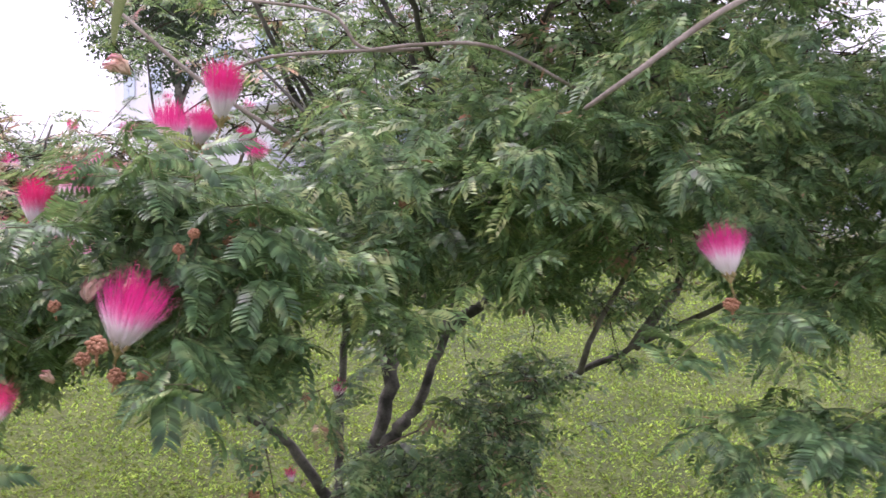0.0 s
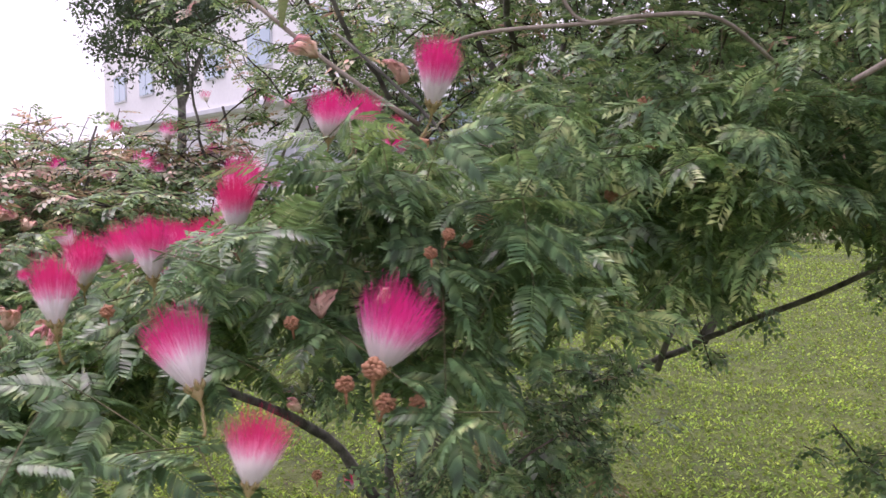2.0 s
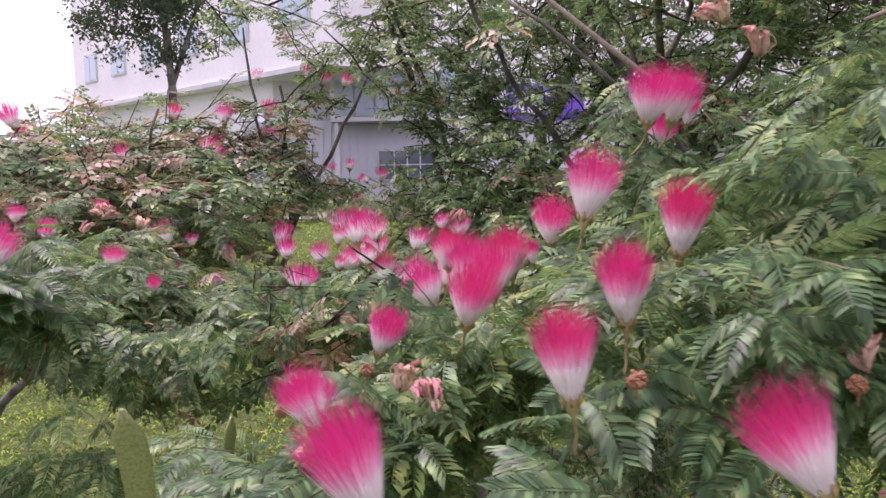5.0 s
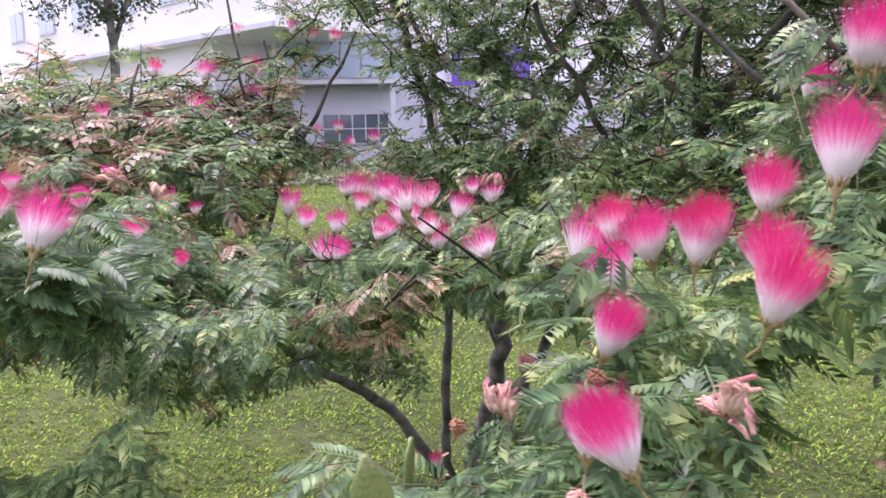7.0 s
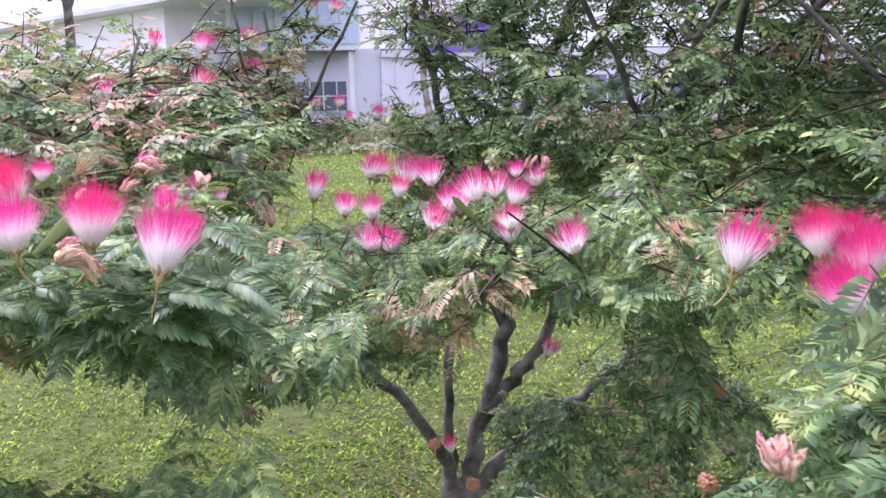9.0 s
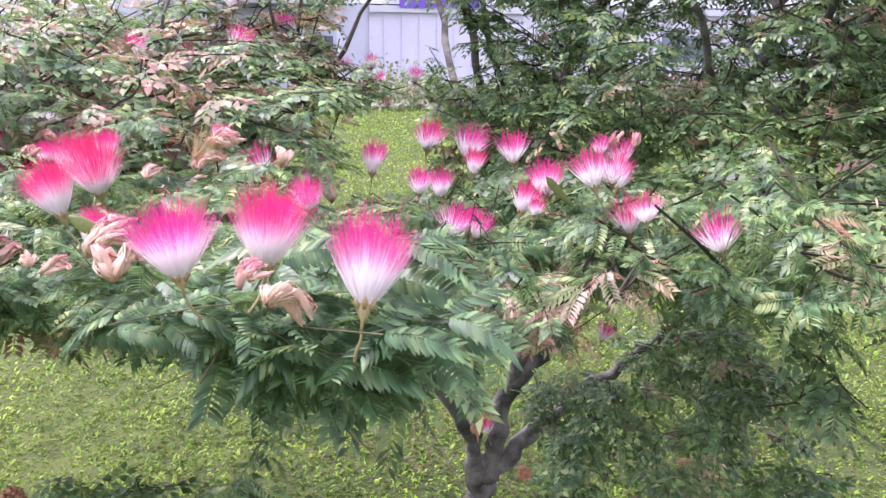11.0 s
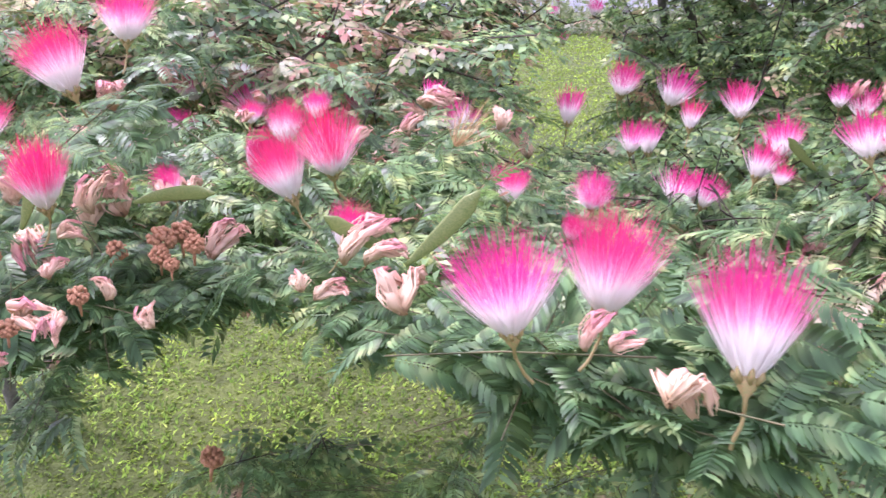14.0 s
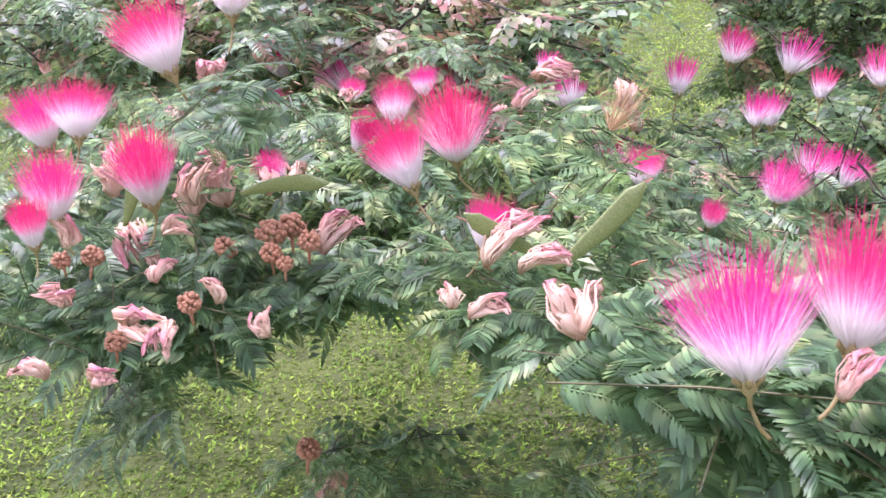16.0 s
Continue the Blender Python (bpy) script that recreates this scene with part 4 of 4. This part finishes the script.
LIMBS_A += [
    (0.026, 0.01, [(-0.19, 3.09, 1.0), (-0.1, 3.08, 1.3), (0.04, 3.08, 1.5), (0.22, 3.05, 1.8), (0.4, 3.0, 2.15)]),
    (0.022, 0.008, [(-0.2, 3.1, 0.7), (-0.332, 3.562, 1.162), (-0.31, 4.166, 1.608), (-0.231, 4.373, 1.953), (-0.149, 4.479, 2.448)]),
    (0.01, 0.004, [(0.096, 2.288, 1.347), (-0.022, 1.978, 1.605), (-0.097, 1.671, 1.81), (-0.133, 1.467, 2.012)]),
    (0.01, 0.004, [(0.047, 2.485, 1.149), (-0.156, 2.169, 1.41), (-0.363, 1.952, 1.671), (-0.486, 1.792, 1.978)]),
    (0.013, 0.005, [(-0.006, 2.28, 1.382), (0.004, 2.251, 1.552), (-0.106, 2.203, 1.738), (-0.24, 2.112, 1.954)]),
]
LIMBS_A += [
    (0.009, 0.004, [(0.004, 2.251, 1.552), (-0.036, 2.168, 1.754), (-0.129, 2.12, 1.949)]),
    (0.009, 0.004, [(0.004, 2.251, 1.522), (0.085, 2.117, 1.719), (0.05, 2.134, 1.94)]),
    (0.013, 0.006, [(0.254, 2.18, 1.371), (0.402, 2.1, 1.474), (0.595, 1.964, 1.575), (0.771, 1.837, 1.668)]),
    (0.008, 0.004, [(0.402, 2.1, 1.474), (0.525, 2.019, 1.638), (0.622, 1.936, 1.774), (0.716, 1.953, 1.87)]),
    (0.009, 0.004, [(0.353, 2.307, 0.935), (0.448, 2.013, 1.432), (0.324, 1.903, 1.839)]),
]
LIMBS_A += [
    (0.022, 0.01, [(-0.37, 3.12, 0.1), (-0.38, 3.12, 0.4), (-0.375, 3.1, 0.68), (-0.36, 3.05, 1.0), (-0.42, 2.95, 1.4), (-0.55, 2.8, 1.8)]),
    (0.024, 0.008, [(0.0, 3.0, 0.92), (0.2, 2.8, 1.1), (0.45, 2.6, 1.25), (0.8, 2.3, 1.45)]),
]
ZONES_A = [
    ((-0.234, 0.917, 1.315), (0.25, 0.2, 0.11), 100),
    ((0.031, 1.178, 1.406), (0.32, 0.3, 0.12), 110),
    ((0.431, 1.259, 1.457), (0.5, 0.4, 0.22), 250),
    ((0.332, 0.9, 1.213), (0.08, 0.06, 0.1), 7),
    ((0.419, 1.609, 1.006), (0.28, 0.22, 0.1), 6),
    ((-0.216, 1.411, 1.087), (0.25, 0.25, 0.1), 14),
    ((0.095, 2.338, 0.647), (0.35, 0.3, 0.2), 50),
    ((0.484, 2.217, 1.679), (1.0, 0.7, 0.5), 320),
    ((0.122, 2.792, 1.944), (1.0, 0.5, 0.4), 118),
    # crown above the view, added to shade the inside of the shrub
    ((0.599, 2.627, 2.422), (1.2, 0.8, 0.3), 60),
    ((-0.701, 1.826, 0.968), (0.2, 0.2, 0.08), 7),
]
ZONES_A += [
    ((-0.515, 2.644, 1.825), (0.55, 0.5, 0.35), 75),
    ((-0.39, 2.754, 1.318), (0.45, 0.4, 0.15), 60),
    ((-0.008, 2.833, 1.55), (0.5, 0.35, 0.35), 78),
    ((-0.44, 2.951, 1.82), (0.7, 0.4, 0.4), 80),
    ((-0.228, 4.273, 2.053), (0.7, 0.4, 0.45), 70),
    ((0.245, 1.697, 1.843), (0.5, 0.5, 0.25), 170),
    ((0.143, 2.191, 1.326), (0.6, 0.6, 0.18), 150),
    ((0.858, 2.546, 1.31), (0.5, 0.6, 0.25), 120),
    ((-0.625, 1.832, 1.169), (0.33, 0.4, 0.07), 120),
    ((-0.459, 2.246, 1.154), (0.35, 0.3, 0.09), 60),
    ((-0.309, 1.605, 1.19), (0.25, 0.35, 0.12), 80),
]
ZONES_A += [
    ((-0.459, 0.991, 1.22), (0.17, 0.2, 0.06), 36),
    # unseen leaves overhead, added to keep sky light off the front leaves
    ((0.475, 1.212, 2.075), (0.85, 0.6, 0.18), 250),
    ((-0.488, 2.867, 1.232), (0.3, 0.25, 0.12), 40),
    ((-0.062, 2.678, 1.213), (0.3, 0.25, 0.12), 45),
    # topmost unseen layer, added only for its shade
    ((0.339, 2.708, 2.734), (1.2, 1.0, 0.2), 45),
    ((-0.25, 2.413, 0.463), (0.48, 0.25, 0.18), 34),
    ((0.243, 2.5, 0.689), (0.32, 0.25, 0.14), 45),
    ((-0.088, 2.676, 0.554), (0.25, 0.2, 0.18), 24),
    ((0.402, 2.11, 0.914), (0.26, 0.25, 0.12), 14),
    ((0.278, 2.75, 0.857), (0.16, 0.15, 0.1), 14),
    ((0.504, 2.6, 1.088), (0.16, 0.15, 0.08), 12),
]
ZONES_A += [
    ((0.11, 2.9, 0.597), (0.16, 0.15, 0.12), 16),
    ((-0.676, 2.0, 0.981), (0.12, 0.12, 0.07), 12),
    ((-0.881, 1.55, 1.074), (0.11, 0.1, 0.07), 14),
    ((-0.888, 1.5, 1.059), (0.09, 0.08, 0.05), 8),
    ((-0.438, 0.98, 1.278), (0.1, 0.06, 0.03), 14),
    ((-0.46, 0.9, 1.27), (0.07, 0.05, 0.03), 8),
    ((-0.259, 2.7, 0.433), (0.16, 0.12, 0.09), 13),
    ((-0.635, 2.75, 0.75), (0.22, 0.1, 0.06), 13),
    ((-0.212, 2.6, 0.556), (0.12, 0.12, 0.06), 6),
    ((-0.367, 2.6, 1.557), (0.22, 0.2, 0.12), 20),
    # nearer leaf roof out of view, added to darken the leaves below
    ((0.4, 1.5, 2.15), (0.6, 0.4, 0.12), 36),
]
ZONES_A += [
    ((0.174, 2.6, 1.739), (0.4, 0.3, 0.2), 25),
    ((0.228, 2.2, 1.445), (0.3, 0.3, 0.2), 60),
    ((0.704, 2.6, 1.675), (0.6, 0.4, 0.35), 150),
    # dense unseen leaf roof, added to shade the upper right foliage
    ((0.75, 2.2, 2.3), (1.0, 0.8, 0.25), 210),
    ((0.205, 2.78, 0.746), (0.22, 0.1, 0.22), 15),
]

# ---- the second shrub beside it ----
shrub_b = thing("powder_puff_shrub", "low spreading powder-puff shrub thick with pink and white flowers", "shrub", group="flowering shrubs on the lawn")
LIMBS_B = [
    (0.03, 0.006, [(-2.354, 3.359, -0.04), (-2.073, 3.129, 0.546), (-1.54, 2.567, 0.924), (-1.398, 2.175, 1.119), (-1.258, 1.834, 1.214), (-1.164, 1.59, 1.241)]),
    (0.026, 0.006, [(-2.379, 3.327, -0.04), (-2.153, 2.972, 0.751), (-1.789, 2.347, 1.187), (-1.605, 1.959, 1.29)]),
    (0.024, 0.004, [(-2.338, 3.39, -0.04), (-1.864, 3.295, 0.685), (-1.041, 3.006, 0.998), (-0.887, 2.998, 1.191), (-0.875, 2.898, 1.641)]),
    (0.012, 0.004, [(-0.955, 2.992, 1.094), (-0.786, 3.075, 1.385), (-0.631, 3.037, 1.678)]),
    (0.008, 0.003, [(-0.869, 2.979, 1.24), (-0.933, 2.863, 1.493), (-0.966, 2.811, 1.795)]),
]
LIMBS_B += [
    (0.007, 0.003, [(-1.258, 1.834, 1.214), (-1.094, 1.545, 1.218), (-0.983, 1.303, 1.233)]),
    (0.007, 0.003, [(-1.398, 2.175, 1.119), (-1.094, 2.048, 1.205), (-0.874, 1.863, 1.176)]),
    (0.008, 0.003, [(-1.54, 2.567, 0.924), (-1.239, 2.539, 1.26), (-1.109, 2.499, 1.554)]),
]
ZONES_B = [
    ((-1.201, 1.668, 1.257), (0.35, 0.36, 0.055), 150),
    ((-0.954, 1.204, 1.273), (0.14, 0.09, 0.04), 22),
    ((-1.225, 1.365, 1.27), (0.09, 0.09, 0.035), 15),
    ((-1.316, 2.282, 1.324), (0.55, 0.5, 0.17), 310),
    ((-1.753, 2.55, 1.374), (0.6, 0.7, 0.2), 140),
    ((-1.12, 2.799, 1.383), (0.45, 0.3, 0.28), 120),
    ((-0.909, 1.63, 1.018), (0.25, 0.18, 0.1), 14),
    ((-1.219, 1.938, 1.012), (0.3, 0.2, 0.1), 12),
    ((-0.867, 2.919, 1.49), (0.25, 0.2, 0.3), 26),
    ((-1.267, 2.085, 1.113), (0.4, 0.35, 0.08), 55),
    ((-1.465, 2.874, 1.419), (0.5, 0.4, 0.15), 70),
]
ZONES_B += [
    ((-1.738, 3.355, 1.379), (0.55, 0.4, 0.15), 80),
    ((-0.874, 1.361, 1.098), (0.15, 0.1, 0.05), 9),
    ((-0.813, 1.316, 1.195), (0.1, 0.1, 0.04), 8),
    ((-0.93, 1.14, 1.305), (0.035, 0.03, 0.012), 7),
    ((-0.873, 1.14, 1.302), (0.045, 0.03, 0.012), 8),
    ((-0.988, 1.12, 1.335), (0.04, 0.03, 0.015), 6),
    ((-1.162, 1.27, 1.265), (0.04, 0.03, 0.012), 6),
    ((-1.184, 1.2, 1.288), (0.04, 0.03, 0.012), 5),
    ((-1.238, 1.27, 1.29), (0.04, 0.03, 0.015), 5),
    ((-1.012, 1.32, 1.252), (0.05, 0.04, 0.015), 8),
    ((-0.966, 1.3, 1.228), (0.06, 0.04, 0.015), 9),
]
ZONES_B += [
    ((-0.877, 1.28, 1.195), (0.06, 0.03, 0.015), 9),
    ((-0.984, 1.45, 1.131), (0.1, 0.06, 0.05), 16),
    ((-1.273, 1.34, 1.223), (0.07, 0.05, 0.03), 9),
    ((-1.064, 1.62, 0.969), (0.1, 0.06, 0.05), 12),
    ((-0.908, 1.2, 1.243), (0.06, 0.04, 0.03), 10),
    ((-0.847, 1.2, 1.254), (0.05, 0.04, 0.02), 7),
    ((-1.421, 1.65, 1.023), (0.08, 0.06, 0.05), 4),
    ((-1.198, 1.95, 0.754), (0.16, 0.1, 0.06), 12),
    ((-0.96, 1.6, 1.224), (0.2, 0.12, 0.04), 16),
]

flowers(shrub, 51, NEAR_HEADS, TUFTS[:3], 0.2, 1.06)
flowers(shrub, 52, MID_HEADS, FAR_TUFTS, 0.24, 1.2)
flowers(shrub_b, 53, LEFT_HEADS + FRINGE_HEADS, TUFTS[1:], 0.26, 1.1)
flowers(shrub_b, 54, FAR_HEADS, FAR_TUFTS, 0.3, 1.3)

WILTED_A = [
    (-0.487, 0.8, 1.296, 0.026), (-0.26, 0.76, 1.311, 0.029), (-0.221, 0.73, 1.323, 0.02), (-0.282, 0.9, 1.499, 0.032), (-0.221, 1.0, 1.49, 0.034),
    (-0.475, 0.85, 1.279, 0.034), (-0.551, 0.92, 1.254, 0.024), (-0.543, 0.82, 1.253, 0.017), (-0.557, 0.92, 1.259, 0.027), (-0.267, 0.72, 1.259, 0.017),
]
WILTED_B = [
    (-0.902, 1.06, 1.345, 0.028), (-0.987, 1.182, 1.325, 0.039), (-1.029, 1.2, 1.325, 0.018), (-1.024, 1.28, 1.315, 0.038), (-1.209, 1.28, 1.281, 0.034),
    (-1.185, 1.28, 1.283, 0.028), (-1.142, 1.3, 1.269, 0.021), (-1.211, 1.24, 1.272, 0.023), (-1.035, 1.2, 1.329, 0.016), (-1.224, 1.5, 1.369, 0.043),
    (-1.219, 1.42, 1.307, 0.032), (-1.179, 1.45, 1.304, 0.029), (-1.218, 1.36, 1.307, 0.022), (-1.144, 1.6, 1.341, 0.024), (-0.98, 1.695, 1.337, 0.039),
    (-1.134, 1.65, 1.351, 0.024), (-0.911, 1.1, 1.344, 0.013), (-0.917, 1.12, 1.335, 0.018), (-1.008, 1.24, 1.328, 0.024), (-1.229, 1.27, 1.333, 0.021),
]
WILTED_B += [
    (-1.266, 1.4, 1.32, 0.029), (-1.237, 1.27, 1.301, 0.023), (-1.2, 1.3, 1.301, 0.021), (-1.18, 1.33, 1.275, 0.022), (-1.221, 1.22, 1.288, 0.022),
    (-0.981, 1.7, 1.34, 0.028), (-1.222, 1.5, 1.37, 0.033), (-0.745, 1.85, 1.165, 0.044), (-0.415, 1.95, 1.3, 0.029), (-0.402, 1.9, 1.302, 0.034),
    (-0.982, 1.72, 1.331, 0.037),
]
extras(shrub, 61, "wilted_flower", "limp peach and pink spent flower", WILTED_A, WILTED_MESHES, 0.5)
extras(shrub_b, 62, "wilted_flower", "limp peach and pink spent flower", WILTED_B, WILTED_MESHES, 0.5)
SPENT_B = [
    (-1.18, 1.507, 1.292, 0.042), (-1.235, 1.532, 1.294, 0.046), (-1.147, 2.139, 1.287, 0.05), (-1.155, 1.94, 1.288, 0.042), (-0.994, 1.999, 1.261, 0.046),
    (-1.015, 1.911, 1.262, 0.05), (-1.234, 1.449, 1.285, 0.042), (-1.138, 1.423, 1.27, 0.046), (-1.267, 1.424, 1.286, 0.05), (-1.278, 1.811, 1.345, 0.042),
    (-1.065, 1.882, 1.225, 0.046), (-0.842, 2.006, 1.213, 0.05), (-1.211, 1.459, 1.294, 0.042),
]
extras(shrub_b, 65, "wilted_flower", "limp peach and pink spent flower", SPENT_B, WILTED_MESHES, 0.6)
carpet_rng = random.Random(77)
CARPET_B = [(carpet_rng.uniform(-1.75, -0.9), carpet_rng.uniform(1.5, 2.9), 0, carpet_rng.uniform(0.024, 0.042)) for i in range(40)]
CARPET_B = [(x, y, 1.275 + 0.08 * (y - 1.5) + carpet_rng.uniform(-0.02, 0.03), k) for x, y, z, k in CARPET_B]
extras(shrub_b, 66, "wilted_flower", "limp peach and pink spent flower", CARPET_B, WILTED_MESHES, 0.9)
DRIED = [tuft_mesh(90, 70, 62, 0.5, TAN)]
extras(shrub_b, 67, "dried_flower", "dry tan flower head of brittle filaments", [(-0.96, 1.33, 1.37, 0.034)], DRIED, 0.9)
BUDS_A = [
    (-0.195, 0.85, 1.424, 0.0093), (-0.178, 0.75, 1.363, 0.0076), (-0.188, 0.75, 1.351, 0.0076), (-0.275, 0.74, 1.307, 0.0085), (-0.237, 0.7, 1.277, 0.0093),
    (-0.215, 0.7, 1.266, 0.0102), (-0.383, 0.72, 1.318, 0.0076), (-0.156, 0.781, 1.369, 0.0093), (-0.036, 0.95, 1.384, 0.011), (0.021, 1.081, 1.475, 0.0127),
    (-0.667, 1.612, 1.122, 0.0187), (-0.241, 1.6, 1.022, 0.0153), (-0.578, 0.95, 1.238, 0.0085), (-0.512, 0.9, 1.279, 0.0085), (-0.219, 0.68, 1.29, 0.0119),
    (-0.194, 0.7, 1.263, 0.0119), (0.242, 0.82, 1.311, 0.011), (-0.176, 0.8, 1.345, 0.0085), (-0.164, 0.8, 1.354, 0.0085), (-0.15, 0.82, 1.369, 0.0085),
]
BUDS_B = [
    (-1.244, 1.32, 1.304, 0.011), (-1.184, 1.36, 1.293, 0.0119), (-1.154, 1.36, 1.289, 0.0119), (-1.131, 1.36, 1.296, 0.0119), (-1.175, 1.28, 1.293, 0.0102),
    (-1.202, 1.25, 1.287, 0.0093), (-1.144, 1.35, 1.287, 0.0085), (-1.249, 1.3, 1.311, 0.0085), (-1.259, 1.752, 0.882, 0.0263), (-1.164, 1.4, 1.285, 0.017),
    (-1.157, 1.42, 1.284, 0.0153), (-0.523, 2.4, 0.615, 0.0255), (-0.47, 2.2, 0.613, 0.0247),
]
grow(shrub, 11, LIMBS_A, ZONES_A, (-0.1, 2.9, 0.9), 300, NEAR_HEADS + MID_HEADS, 0.47, 1700, spare=WILTED_A + BUDS_A, coarse=1.2)
grow(shrub_b, 12, LIMBS_B, ZONES_B, (-1.5, 2.6, 0.9), 300, LEFT_HEADS + FRINGE_HEADS + FAR_HEADS, 0.26, 3800, 0.4, 0.38, spare=WILTED_B + BUDS_B, coarse=1.4)
extras(shrub, 63, "flower_bud", "round russet cluster of unopened buds", BUDS_A, BUD_MESHES, 0.2)
extras(shrub_b, 64, "flower_bud", "round russet cluster of unopened buds", BUDS_B, BUD_MESHES, 0.2)


def pods(owner, spots):
    for i, (x, y, z, size, rx, ry, rz) in enumerate(spots):
        part("seed_pod", POD_MESHES[i % 3], owner, "flat green seed pod", pose(x, y, z, rx, ry, rz) @ Matrix.Scale(size, 4))


pods(shrub, [(-0.624, 0.797, 1.204, 0.09, 5, 2, 20), (-0.609, 0.915, 1.188, 0.06, 0, 3, 60), (-0.322, 0.963, 1.534, 0.06, 4, 0, 10), (-0.575, 1.886, 1.241, 0.07, 20, 60, 10), (-0.529, 1.789, 1.24, 0.06, 10, -50, 0)])
pods(shrub_b, [(-0.99, 1.291, 1.309, 0.06, -8, 52, -6), (-0.993, 1.293, 1.314, 0.05, 4, -62, 8), (-1.184, 1.408, 1.317, 0.06, 10, 70, 0), (-1.238, 1.354, 1.315, 0.06, 0, 25, 0), (-1.079, 1.597, 1.287, 0.06, 15, -65, 20)])

# bare pale branches that cross the leaves
for r, line in ((0.0018, [(-0.199, 0.89, 1.578), (-0.18, 0.885, 1.565), (-0.102, 0.891, 1.556), (-0.072, 0.89, 1.526), (-0.019, 0.903, 1.528)]),
                (0.0021, [(-0.199, 0.89, 1.498), (-0.151, 0.883, 1.515), (-0.068, 0.891, 1.524), (-0.019, 0.896, 1.531), (0.048, 0.929, 1.535), (0.139, 1.036, 1.512)]),
                (0.0031, [(0.12, 0.843, 1.473), (0.154, 0.814, 1.499), (0.223, 0.831, 1.551), (0.316, 0.858, 1.604)]),
                (0.003, [(-0.466, 1.191, 1.66), (-0.414, 1.185, 1.617), (-0.306, 1.178, 1.53), (-0.21, 1.21, 1.467)]),
                (0.0034, [(-0.35, 1.551, 1.632), (-0.298, 1.495, 1.584), (-0.219, 1.471, 1.51), (-0.14, 1.446, 1.429), (-0.047, 1.474, 1.358)])):
    s = Sheet()
    pts = smooth_line(line, 5)
    s.tube(pts, [r * (0.7 + 0.3 * i / len(pts)) for i in range(len(pts))], 6)
    part("branch", s.mesh("branch", PALE_TWIG if r < 0.0032 else BARK, True), shrub, "bare grey branch")
